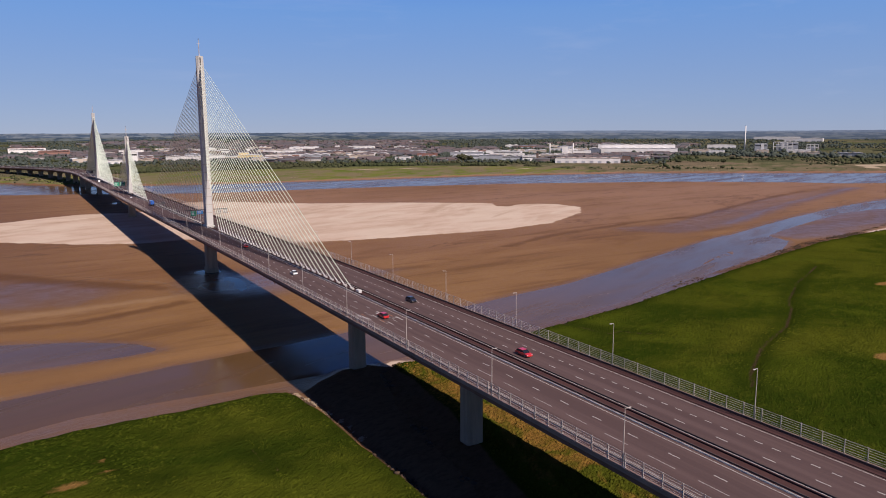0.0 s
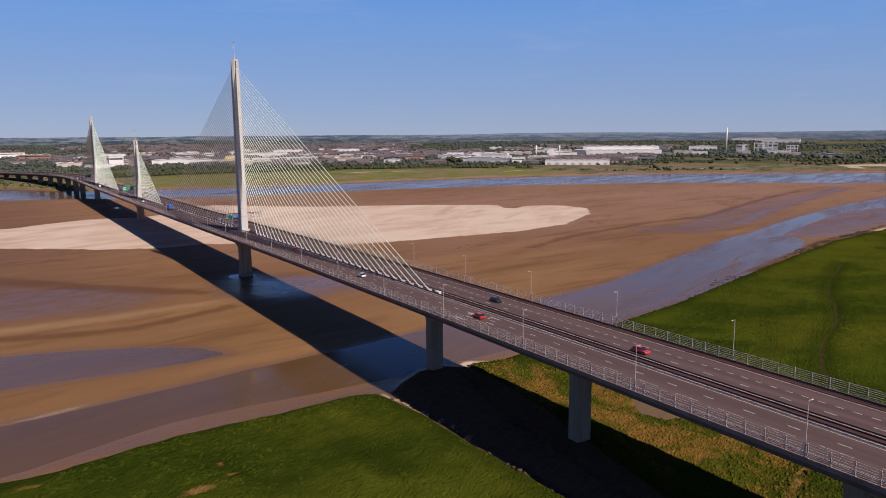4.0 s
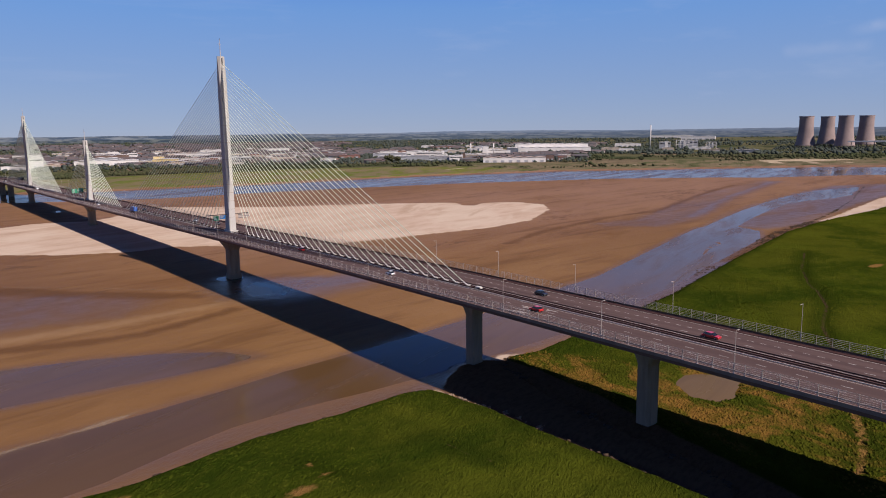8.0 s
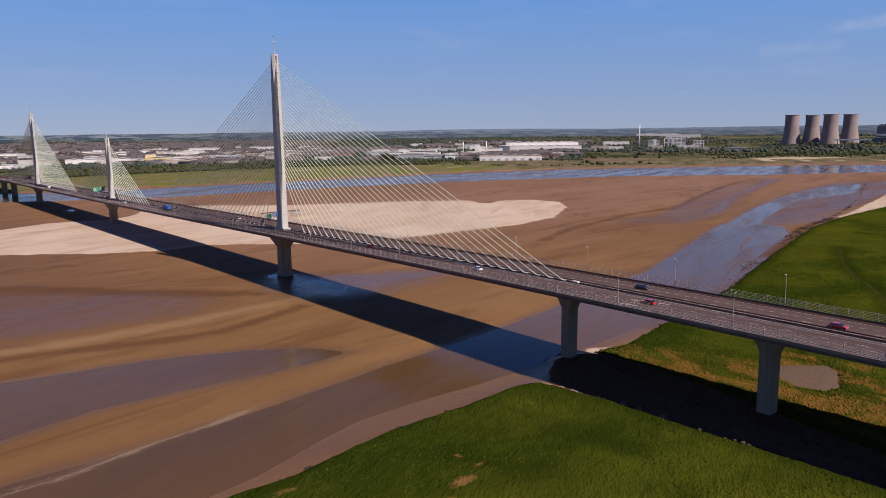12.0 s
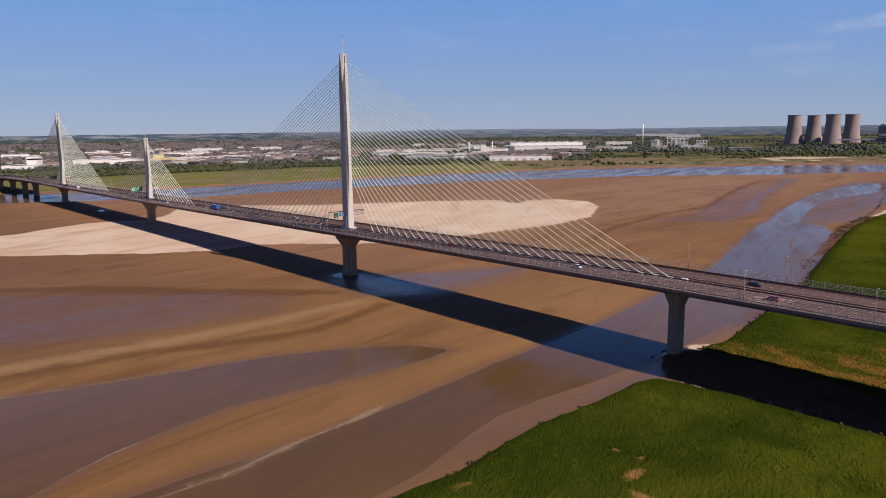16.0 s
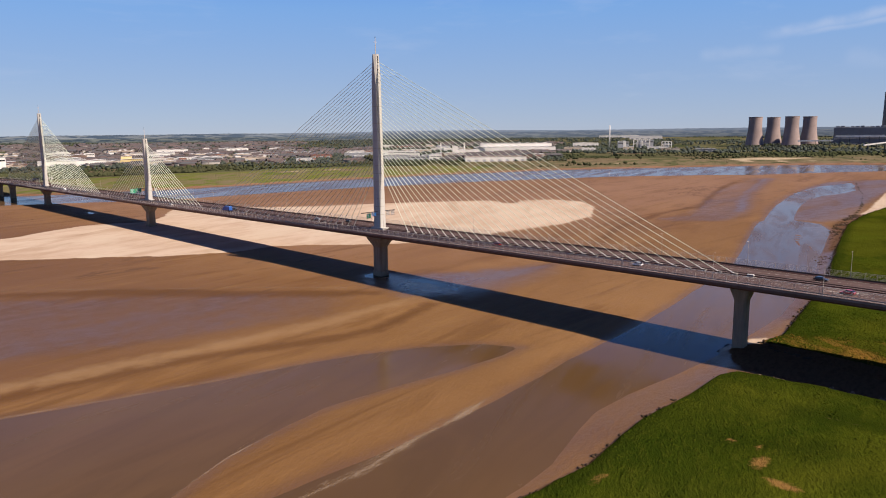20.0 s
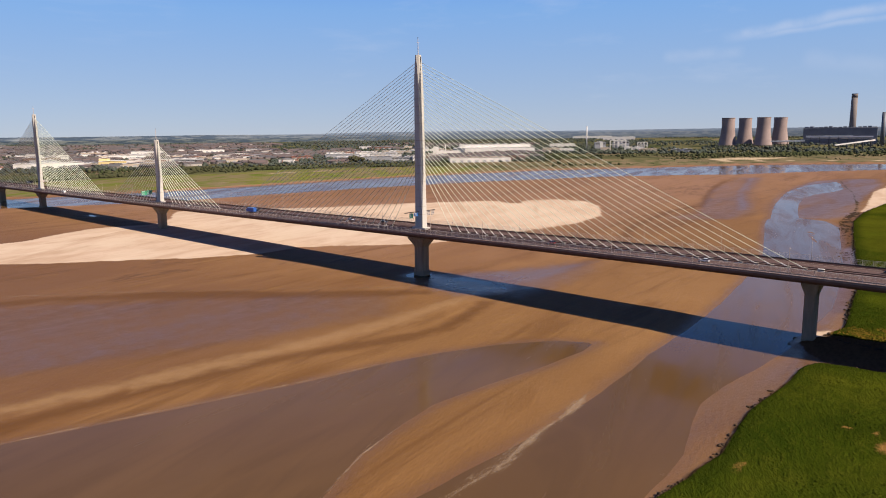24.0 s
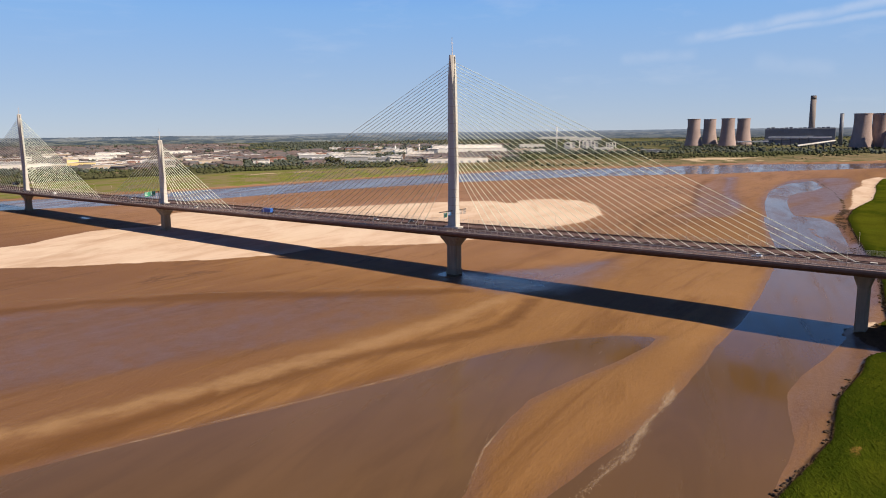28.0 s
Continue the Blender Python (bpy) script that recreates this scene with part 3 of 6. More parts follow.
NORTH_BANK = [(-5000, 1900), (-3000, 1560), (-1500, 1300), (-400, 1030), (-112, 945), (-23, 825), (24, 790), (152, 750), (300, 716), (474, 694), (560, 686), (697, 660),
              (800, 622), (927, 590), (1010, 540), (1240, 385), (1400, 280), (1580, 50), (2500, -300), (5000, -600), (5000, 5000), (-5000, 5000)]
MEADOW = [(-800, 1150), (-112, 940), (-23, 820), (152, 745), (474, 690), (760, 640), (900, 610), (860, 760), (742, 890), (560, 990), (440, 960), (344, 1010), (200, 1010), (60, 980), (-400, 1180)]
RIDGE_DARK = [(-420, -34), (-300, -50), (-257, -58), (-235, -62), (-211, -62), (-188, -62), (-160, -64), (-134, -72), (-108, -81), (-78, -88), (-50, -80), (-30, -72)]
RIDGE_PALE = [(-420, -16), (-252, -42), (-225, -49), (-192, -55), (-146, -60), (-90, -64), (-55, -62), (-24, -58)]
RIDGE_NORTH = [(-420, 190), (-230, 125), (-164, 100), (-118, 62), (-80, 12), (-34, -34)]
SCARP_E = [(440, 22), (503, 42), (570, 68), (641, 92), (720, 118), (808, 140)]
SCARP_M = [(200, -20), (260, 4), (306, 13), (378, 27), (442, 28)]
CREEK_E = [(96, -290), (106, -282), (135, -266), (170, -253), (196, -238), (209, -228), (250, -206), (305, -183)]
CREEK_N = [(96, -202), (99, -211), (100, -223), (107, -223), (116, -233)]
CREEK_S = [(-51, -246), (-49, -253), (-49, -261), (-47, -266)]
CREEK_W = [(-84, -234), (-82, -238), (-81, -243), (-79, -247), (-78, -253), (-72, -257)]


def inside_distance(px, py, poly):
    """Signed distance to a closed outline, positive inside."""
    best = np.full(px.shape, 1e12)
    odd = np.zeros(px.shape, bool)
    for (ax, ay), (bx, by) in zip(poly, poly[1:] + poly[:1]):
        dx, dy = bx - ax, by - ay
        t = np.clip(((px - ax) * dx + (py - ay) * dy) / (dx * dx + dy * dy), 0, 1)
        best = np.minimum(best, (px - ax - t * dx) ** 2 + (py - ay - t * dy) ** 2)
        cross = (ay > py) != (by > py)
        odd ^= cross & (px < (bx - ax) * (py - ay) / ((by - ay) or 1e-9) + ax)
    d = np.sqrt(best)
    return np.where(odd, d, -d)


def line_distance(px, py, line):
    best = np.full(px.shape, 1e12)
    for (ax, ay), (bx, by) in zip(line, line[1:]):
        dx, dy = bx - ax, by - ay
        t = np.clip(((px - ax) * dx + (py - ay) * dy) / (dx * dx + dy * dy), 0, 1)
        best = np.minimum(best, (px - ax - t * dx) ** 2 + (py - ay - t * dy) ** 2)
    return np.sqrt(best)


def waves(px, py, scale, seed, octaves=4):
    """Smooth pseudo-random field in -1..1, made of turned sines."""
    rng = np.random.RandomState(seed)
    out, amp = np.zeros(px.shape), 1.0
    for _ in range(octaves):
        for _ in range(3):
            a, ph = rng.uniform(0, 6.283), rng.uniform(0, 6.283)
            out += amp * np.sin((px * math.cos(a) + py * math.sin(a)) / scale + ph + 0.9 * np.sin(py / scale * 0.7 + ph * 2))
        amp, scale = amp * 0.55, scale * 0.47
    return out / 4.5


def ease(v, lo, hi):
    t = np.clip((v - lo) / (hi - lo), 0, 1)
    return t * t * (3 - 2 * t)


def terrain(px, py):
    """Height of the ground and its signed distances."""
    px, py = np.asarray(px, float), np.asarray(py, float)
    wob = 1.4 * waves(px, py, 9.0, 3) + 2.5 * waves(px, py, 40.0, 4)
    water = np.maximum.reduce([inside_distance(px, py, p) for p in (CHANNEL_S, TONGUE_W, CHANNEL_N, POOL_S, POOL_M, POOL_N, TONGUE_E)])
    water = water + 0.35 * wob
    marsh = inside_distance(px, py, RIVER_MARSH) + 0.45 * waves(px, py, 5.0, 5)
    north = inside_distance(px, py, NORTH_BANK) + 0.6 * wob
    pond = inside_distance(px, py, MARSH_POND) + 0.4 * waves(px, py, 2.2, 6)
    sand = np.maximum(inside_distance(px, py, SAND_BAR), inside_distance(px, py, BEACH)) + wob
    sand = np.maximum(sand, inside_distance(px, py, SPIT) + 0.5 * waves(px, py, 3.0, 19))
    wet = np.maximum.reduce([np.minimum(inside_distance(px, py, p), most) for p, most in ((WET_W, 9), (WET_S, 40), (WET_B, 40), (WET_E, 11), (WET_M, 7))])
    wet = np.maximum(wet, 9.0 + inside_distance(px, py, STREAK_E))
    dry = inside_distance(px, py, DRY_REEDS)
    meadow = inside_distance(px, py, MEADOW)
    bare = 9.0 - np.minimum(line_distance(px, py, STRIP_E), line_distance(px, py, STRIP_N) + 5.0) + 3.0 * waves(px, py, 50.0, 16)
    bare = np.maximum(np.maximum(bare, inside_distance(px, py, SAND_FIELD)), 1.2 - line_distance(px, py, DITCH) + 0.2 * waves(px, py, 3.0, 17))
    for cx, cy, rx, ry in BARE_SPOTS:
        bare = np.maximum(bare, (1 - np.sqrt(((px - cx) / rx) ** 2 + ((py - cy) / ry) ** 2)) * min(rx, ry))
    creek = np.minimum.reduce([line_distance(px, py, CREEK_E) - 0.55, line_distance(px, py, CREEK_N) - 0.7, line_distance(px, py, CREEK_S) - 0.1, line_distance(px, py, CREEK_W) + 0.2, line_distance(px, py, CRACK_S) + 0.25, line_distance(px, py, DITCH) - 0.2]) + 0.3 * waves(px, py, 3.0, 8)
    notch = inside_distance(px, py, GULLY)
    gut = 1.4 - line_distance(px, py, GUT_E) + waves(px, py, 12.0, 14)
    brink = np.where(px < 480, 0.75 + 0.6 * waves(px, py, 6.0, 18) - np.abs(marsh - 0.1), -9.0)
    soil = np.maximum.reduce([-creek, brink, gut, notch + 0.8 * waves(px, py, 4.0, 13)])
    dark = np.maximum(6.0 - line_distance(px, py, RIDGE_DARK), 7.0 - line_distance(px, py, RIDGE_NORTH)) + 1.2 * wob
    dark = np.maximum(dark, 5.0 - np.minimum(line_distance(px, py, SCARP_E), line_distance(px, py, SCARP_M)) + 2.0 * waves(px, py, 14.0, 55))
    dark = np.maximum(dark, 6.5 - line_distance(px, py, BANK_E) + 1.5 * waves(px, py, 6.0, 15))
    pale = 7.0 - line_distance(px, py, RIDGE_PALE) + 1.4 * wob
    z = np.clip(-0.03 * water, -0.7, 0.42) + 0.10 * waves(px, py, 30.0, 9) * ease(-water, 0, 12)
    along, over = (px * 0.93 + py * 0.36) / 14.0, py * 0.93 - px * 0.36
    shoal = waves(along, over, 3.0, 61) + 0.5 * waves(px, py, 60.0, 62) - 0.58
    shoal = np.minimum(shoal, 0.2 * np.minimum(water, (px - 70) / 8))
    z = np.where((shoal > -0.3) & (py < 40), np.maximum(z, -0.1 + 0.35 * np.minimum(shoal + 0.05, 0.37)), z)
    z = z + 0.35 * ease(sand, -4, 10) + 0.3 * ease(pale, -6, 7)
    hump = 0.55 * waves(px, py, 1.7, 10) + 0.35 * waves(px, py, 9.0, 11)
    z = z + ease(marsh, -0.6, 1.6) * (1.55 + 0.5 * hump) + ease(marsh, 0, 60) * 0.5
    z = z - ease(marsh, 0, 2) * 0.95 * ease(-creek, -0.8, 0.4)
    z = np.where(notch > -4, np.maximum(z, ease(notch, -3, 4) * (1.7 + 0.35 * waves(px, py, 2.4, 51) + 0.3 * waves(px, py, 8.0, 52))), z)
    z = np.where(pond > -4, z - 1.0 * ease(pond, -2.0, 1.0), z)
    far = np.hypot(px + 200, py + 340)
    rise = 24 * ease(far, 2300, 4000) + ease(far, 2500, 4000) * (7 * waves(px, py, 900.0, 12, 3))
    hill = 5 * np.exp(-((px - 560) / 900) ** 2 - ((py - 3500) / 500) ** 2)
    nz = ease(north, 0, 9) * 2.6 + ease(north, 20, 160) * 3.5 + rise + hill
    z = np.where(north > 0, np.maximum(z, 0.0) + nz, z)
    return z, dict(water=water, marsh=marsh, north=north, sand=sand, wet=wet, dry=dry, meadow=meadow, bare=bare, soil=soil, pond=pond, dark=dark, pale=pale)


def steps(*runs):
    out = []
    for a, b, d in runs:
        out += list(np.arange(a, b - d * 0.25, d))
    return np.array(out + [runs[-1][1]])


def build_ground():
    xs = steps((-4990, -1500, 300), (-1500, -500, 60), (-500, -320, 12), (-320, -40, 2.2), (-40, 70, 1.6), (70, 240, 2.6), (240, 640, 5), (640, 1000, 7), (1000, 1100, 20), (1100, 2000, 50), (2000, 4990, 130))
    ys = steps((-4990, -1500, 400), (-1500, -600, 60), (-600, -380, 8), (-380, -300, 2.6), (-300, -225, 1.5), (-225, -196, 0.8), (-196, -130, 2.2), (-130, 160, 4), (160, 720, 6), (720, 1300, 16), (1300, 2200, 60), (2200, 4990, 110))
    gx, gy = np.meshgrid(xs, ys)
    z, fields = terrain(gx, gy)
    nx, ny = len(xs), len(ys)
    idx = np.arange(nx * ny).reshape(ny, nx)
    faces = np.stack([idx[:-1, :-1], idx[:-1, 1:], idx[1:, 1:], idx[1:, :-1]], -1).reshape(-1, 4)
    me = np_mesh("ground", np.stack([gx, gy, z], -1).reshape(-1, 3), faces, GROUND)
    me.polygons.foreach_set("use_smooth", [True] * len(me.polygons))
    for key in ("water", "marsh", "north", "sand", "wet", "dry", "meadow", "bare", "soil", "dark", "pale"):
        at = me.attributes.new(key, "FLOAT", "POINT")
        at.data.foreach_set("value", np.clip(fields[key], -400, 400).astype(np.float32).ravel())
    tagged(new("ground", me), "tidal mudflats, pale sandbanks, green saltmarsh and far plain", "ground", kind="structure")
    w = np_mesh("water", [(-3000, -400, 0), (4900, -1000, 0), (4900, 1500, 0), (-3000, 1700, 0)], [(0, 1, 2, 3)], WATER)
    tagged(new("water", w), "shallow brown river water lying in the tidal channels", "water", kind="structure")
    p = np_mesh("pond", [(22, -286, 1.72), (62, -286, 1.72), (62, -258, 1.72), (22, -258, 1.72)], [(0, 1, 2, 3)], POND)
    tagged(new("pond_water", p), "still muddy pond in the saltmarsh beside the viaduct", "pond", kind="structure")


build_ground()


def build_backdrop(name, label, radius, base, rise, swing, seed, dark, pale):
    """A ring of low hills on the horizon, wooded and parted into fields."""
    n = Nodes(name, 1.0, 0.0, 0.0)
    woods = n.span(n.noise(0.03, 7.0, 0.7, (3.0, 3.0, 0.35)), 0.46, 0.56)
    # distance haze is mixed into the colour, more of it towards the east
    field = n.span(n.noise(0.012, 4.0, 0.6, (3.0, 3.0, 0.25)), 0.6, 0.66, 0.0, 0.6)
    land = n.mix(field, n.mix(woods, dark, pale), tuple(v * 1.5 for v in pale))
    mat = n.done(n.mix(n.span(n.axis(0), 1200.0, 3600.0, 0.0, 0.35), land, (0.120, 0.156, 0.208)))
    rnd = random.Random(seed)
    tones = [(rnd.uniform(4, 90), rnd.uniform(0, 6.28), rnd.uniform(0.4, 1.0)) for _ in range(9)]
    verts, faces = [], []
    for i in range(961):
        d = -30 + 150 * i / 960
        a = radians(d)
        h = base + rnd.uniform(-0.9, 0.9) + rise * ease(d, 26.0, 40.0) + swing * sum(k / f ** 0.5 * math.sin(a * f + p) for f, p, k in tones)
        if swing > 3.5:
            h += 10 * math.exp(-((d - 43) / 7) ** 2) + 5 * math.exp(-((d - 68) / 9) ** 2)
        x, y = -200 + radius * math.sin(a), -340 + radius * math.cos(a)
        verts += [(x, y, 0), (x, y, h), (x * 1.008, y * 1.008, h - 6)]
        if i:
            k = 3 * i
            faces += [(k - 3, k, k + 1, k - 2), (k - 2, k + 1, k + 2, k - 1)]
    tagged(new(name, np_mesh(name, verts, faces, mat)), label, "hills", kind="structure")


# each ring farther off is painted with more blue haze
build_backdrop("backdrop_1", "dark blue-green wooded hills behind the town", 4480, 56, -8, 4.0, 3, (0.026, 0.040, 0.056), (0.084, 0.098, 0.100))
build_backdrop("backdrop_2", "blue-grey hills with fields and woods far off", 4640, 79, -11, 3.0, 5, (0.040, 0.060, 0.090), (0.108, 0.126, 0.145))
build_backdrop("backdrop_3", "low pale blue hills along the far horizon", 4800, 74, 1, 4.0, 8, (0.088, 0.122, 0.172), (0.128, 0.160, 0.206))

# ---------------------------------------------------------------- the bridge
HALF = 17.2            # half width of the deck
SOUTH_END, CURVE, RADIUS, NORTH_END = -800.0, 690.0, 1150.0, 1500.0


def road_z(s):
    if s < 0:
        return 26.7 - 0.0112 * s - 2.0e-5 * s * s if s > -280 else 28.27 - 8e-6 * (s + 280) ** 2
    return 26.7 - 0.0112 * s + 6.5e-6 * s * s if s < 800 else max(12.0, 21.9 - 0.011 * (s - 800))


def deck_place(s, x=0.0, z=0.0):
    """A point x metres east of the centre line and z above the road, s metres north along it."""
    if s <= CURVE:
        return Vector((x, s, road_z(s) + z))
    a = (s - CURVE) / RADIUS
    return Vector((-RADIUS + (RADIUS + x) * math.cos(a), CURVE + (RADIUS + x) * math.sin(a), road_z(s) + z))


def stations(a, b, d=20.0):
    k = max(1, int(round((b - a) / d)))
    return [a + (b - a) * i / k for i in range(k + 1)]


def sweep(name, profile, material, parent, a=SOUTH_END, b=NORTH_END, label="", d=20.0):
    """A closed profile of (x, z) drawn along the road."""
    ss, k = stations(a, b, d), len(profile)
    verts = [deck_place(s, x, z) for s in ss for x, z in profile]
    faces = [(i * k + j, i * k + (j + 1) % k, (i + 1) * k + (j + 1) % k, (i + 1) * k + j) for i in range(len(ss) - 1) for j in range(k)]
    bm = bmesh.new()
    vs = [bm.verts.new(v) for v in verts]
    for f in faces:
        bm.faces.new([vs[i] for i in f])
    bm.faces.new(vs[:k])
    bm.faces.new(vs[-k:][::-1])
    bmesh.ops.recalc_face_normals(bm, faces=bm.faces)
    return part(name, bm, material, parent, label)


def rect(x0, x1, z0, z1):
    return [(x0, z0), (x1, z0), (x1, z1), (x0, z1)]


bridge = thing("bridge", Matrix(), "three-pylon cable-stayed road bridge of pale concrete over the estuary", "bridge")

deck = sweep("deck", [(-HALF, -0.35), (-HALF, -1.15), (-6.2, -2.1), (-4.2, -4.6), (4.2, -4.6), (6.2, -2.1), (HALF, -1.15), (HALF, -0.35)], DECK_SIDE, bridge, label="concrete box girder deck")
for side in (-1, 1):
    rim = 15.3 if side < 0 else 14.75     # the dark strip is wider on the east side
    x0, x1 = sorted((side * 1.9, side * rim))
    sweep("carriageway", rect(x0, x1, -0.346, 0.0), ASPHALT, deck, label="grey asphalt carriageway")
    x0, x1 = sorted((side * (rim + 0.01), side * 16.7))
    sweep("verge", rect(x0, x1, -0.346, 0.12), VERGE, deck, label="dark service strip")
    x0, x1 = sorted((side * 16.72, side * 17.25))
    sweep("edge_beam", rect(x0, x1, -0.36, 0.42), EDGE, deck, label="concrete edge beam, shade in its dark brown colour")
    c = side * 1.65
    if side < 0:
        sweep("kerb", rect(c - 0.25, c + 0.2, -0.346, 0.14), CONCRETE, deck, label="pale concrete kerb")
    else:
        sweep("kerb", rect(c - 0.2, c + 0.2, -0.346, 0.1), VERGE, deck, label="dark kerb")
    sweep("central_barrier", [(c - 0.09, 0.42), (c - 0.05, 0.57), (c - 0.09, 0.72), (c + 0.09, 0.72), (c + 0.05, 0.57), (c + 0.09, 0.42)], BARRIER, deck, label="dark brown steel safety barrier")
    c = side * 15.9
    sweep("guard_rail", [(c - 0.05, 0.55), (c - 0.05, 0.85), (c + 0.05, 0.85), (c + 0.05, 0.55)], STEEL if side < 0 else BARRIER, bridge, label="steel guard rail")
sweep("central_reserve", rect(-1.42, 1.42, -0.346, -0.1), VERGE, deck, label="dark central reserve")


def road_dashes(name, x, width, length, pitch, a, b, raise_z=0.006):
    bm = bmesh.new()
    s = a
    while s < b:
        e = s + length
        vs = [bm.verts.new(deck_place(q, x + o, raise_z)) for q, o in ((s, -width / 2), (s, width / 2), (e, width / 2), (e, -width / 2))]
        bm.faces.new(vs)
        s += pitch
    ob = part(name, bm, PAINT, deck)
    ob["kind"] = "stuff"


road_dashes("lane_dash", -6.5, 0.2, 2.4, 9.0, -780, 1400)
road_dashes("lane_dash", -9.9, 0.11, 5.6, 10.0, -780, -205)
road_dashes("lane_dash", -9.9, 0.2, 2.4, 9.0, -200, 1400)
road_dashes("lane_dash", 5.4, 0.2, 2.4, 9.0, -780, 1400)
road_dashes("lane_dash", 9.7, 0.2, 1.6, 3.4, -780, -190)
road_dashes("lane_dash", 9.7, 0.2, 2.4, 9.0, -186, 1400)
for ex in (-14.2, -2.7, 2.25, 14.25):
    sweep("edge_line", [(ex - 0.08, 0.005), (ex + 0.08, 0.005), (ex + 0.08, 0.008), (ex - 0.08, 0.008)], PAINT, deck, label="white road edge line")

# worn lettering and arrows on the road, as plain bars
ORANGE = worn("orange_road_paint", (0.315, 0.128, 0.053), (0.210, 0.120, 0.075), 0.8)
bars = random.Random(5)
for i in range(16):
    bm = bmesh.new()
    s, x = -246 + bars.uniform(-4, 9), -8.5 + bars.uniform(-4.5, 4.5)
    hw, hl = bars.choice(((0.15, 1.6), (0.9, 0.22), (0.2, 2.2)))
    bm.faces.new([bm.verts.new(deck_place(s + o, x + p, 0.01 + 0.0012 * i)) for o, p in ((-hl, -hw), (-hl, hw), (hl, hw), (hl, -hw))])
    part("road_mark", bm, ORANGE if i % 4 == 3 else PAINT, deck)

# parapet screens: posts and rails along both edges
RAILS = (0.75, 1.1, 1.55, 2.0, 2.4, 2.8)
for side in (-1, 1):
    c = side * 17.0
    for k, h in enumerate(RAILS):
        t = 0.045 if k in (1, len(RAILS) - 1) else 0.027
        sweep("rail", rect(c - 0.035, c + 0.035, h - t, h + t), STEEL, bridge, a=-620, b=1250, label="pale steel parapet rail")

post_bm = box_bm(-0.09, 0.09, -0.055, 0.055, 0.42, 2.9, 0.012)
box_bm(-0.2, 0.2, -0.16, 0.16, 0.42, 0.47, 0.0, post_bm)
post_me = bpy.data.meshes.new("post")
post_bm.to_mesh(post_me)
post_bm.free()
post_me.materials.append(STEEL)
far_posts = []
for side in (-1, 1):
    for i in range(int((1250 + 560) / 3.75)):
        s = -560 + 3.75 * i
        p = deck_place(s, side * 17.0)
        if -430 < s < (135 if side < 0 else 0):
            child("post", post_me, bridge, Matrix.Translation(p))
        else:
            far_posts.append(p)
pv = np.array([(x, y, z) for x in (-0.08, 0.08) for y in (-0.05, 0.05) for z in (0.42, 2.9)])
pf = np.array([(0, 1, 3, 2), (4, 6, 7, 5), (0, 4, 5, 1), (2, 3, 7, 6), (1, 5, 7, 3)])
allv = (np.array([list(p) for p in far_posts])[:, None, :] + pv[None]).reshape(-1, 3)
allf = (np.arange(len(far_posts))[:, None, None] * 8 + pf[None]).reshape(-1, 4)
child("post_rest", np_mesh("post_rest", allv, allf, STEEL), bridge)["kind"] = "stuff"


def pier(s, hx, hy, flare, base_z, big=False):
    top = road_z(s) - 4.5
    p0 = deck_place(s)
    neck = top - (5.6 if big else 4.9)
    rings = [(hx, hy, base_z - 1.5), (hx, hy, neck)]
    for k in range(1, 6):
        u = k / 5
        rings.append((hx + (2.3 if big else 0.9) * u ** 1.1, hy + flare * u ** 1.1, neck + (top - 0.8 - neck) * u))
    rings.append((rings[-1][0], rings[-1][1], top + 0.05))
    turn = 0.0 if s <= CURVE else math.degrees((s - CURVE) / RADIUS)
    m = pose(p0.x, p0.y, 0, 0, 0, turn)
    ob = part("pier", loft([chamfered(a, b, 0.55, z) for a, b, z in rings]), PIER, bridge, "concrete pier with a flared head", m)
    for k in range(2):
        part("bearing", box_bm(-2.6 + 3.6 * k, -1.0 + 3.6 * k, -0.9, 0.9, top + 0.02, top + 0.3, 0.05), DARK_STEEL, ob)
    if big:
        part("pile_collar", loft([chamfered(hx + a, hy + a, 0.8, z) for a, z in ((0.5, -1.5), (0.5, 2.6), (0.25, 3.0))]), PIER, ob, "stained concrete collar")
    return ob


for s, big in ((0, True), (318, True), (612, True)):
    pier(s, 2.9, 3.4, 3.1, 0.0, big)
for s in (-206.5, -277, -347, -417, -487, -557, -627, -697):
    pier(s, 2.45, 2.1, 1.35, 0.0 if s == -206.5 else 1.4)
for s in (752, 800, 848, 896, 944, 992, 1040, 1088, 1136, 1184, 1232):
    pier(s, 3.4, 1.8, 1.2, 0.5)
for s0, s1 in ((-800, -740), (1270, 1500)):
    bm = bmesh.new()
    lo, hi = [], []
    for s in stations(s0, s1, 15):
        for x, out in ((-16, lo), (16, hi)):
            out.append((bm.verts.new(deck_place(s, x, -1.2)), bm.verts.new(Vector((*deck_place(s, x * 2.1).xy, -1)))))
    for a, b in zip(lo, lo[1:]):
        bm.faces.new((a[0], b[0], b[1], a[1]))
    for a, b in zip(hi, hi[1:]):
        bm.faces.new((a[0], a[1], b[1], b[0]))
    for e in (0, -1):
        bm.faces.new((lo[e][0], lo[e][1], hi[e][1], hi[e][0]))
    bmesh.ops.recalc_face_normals(bm, faces=bm.faces)
    part("embankment", bm, GROUND, bridge, "grassy approach embankment")


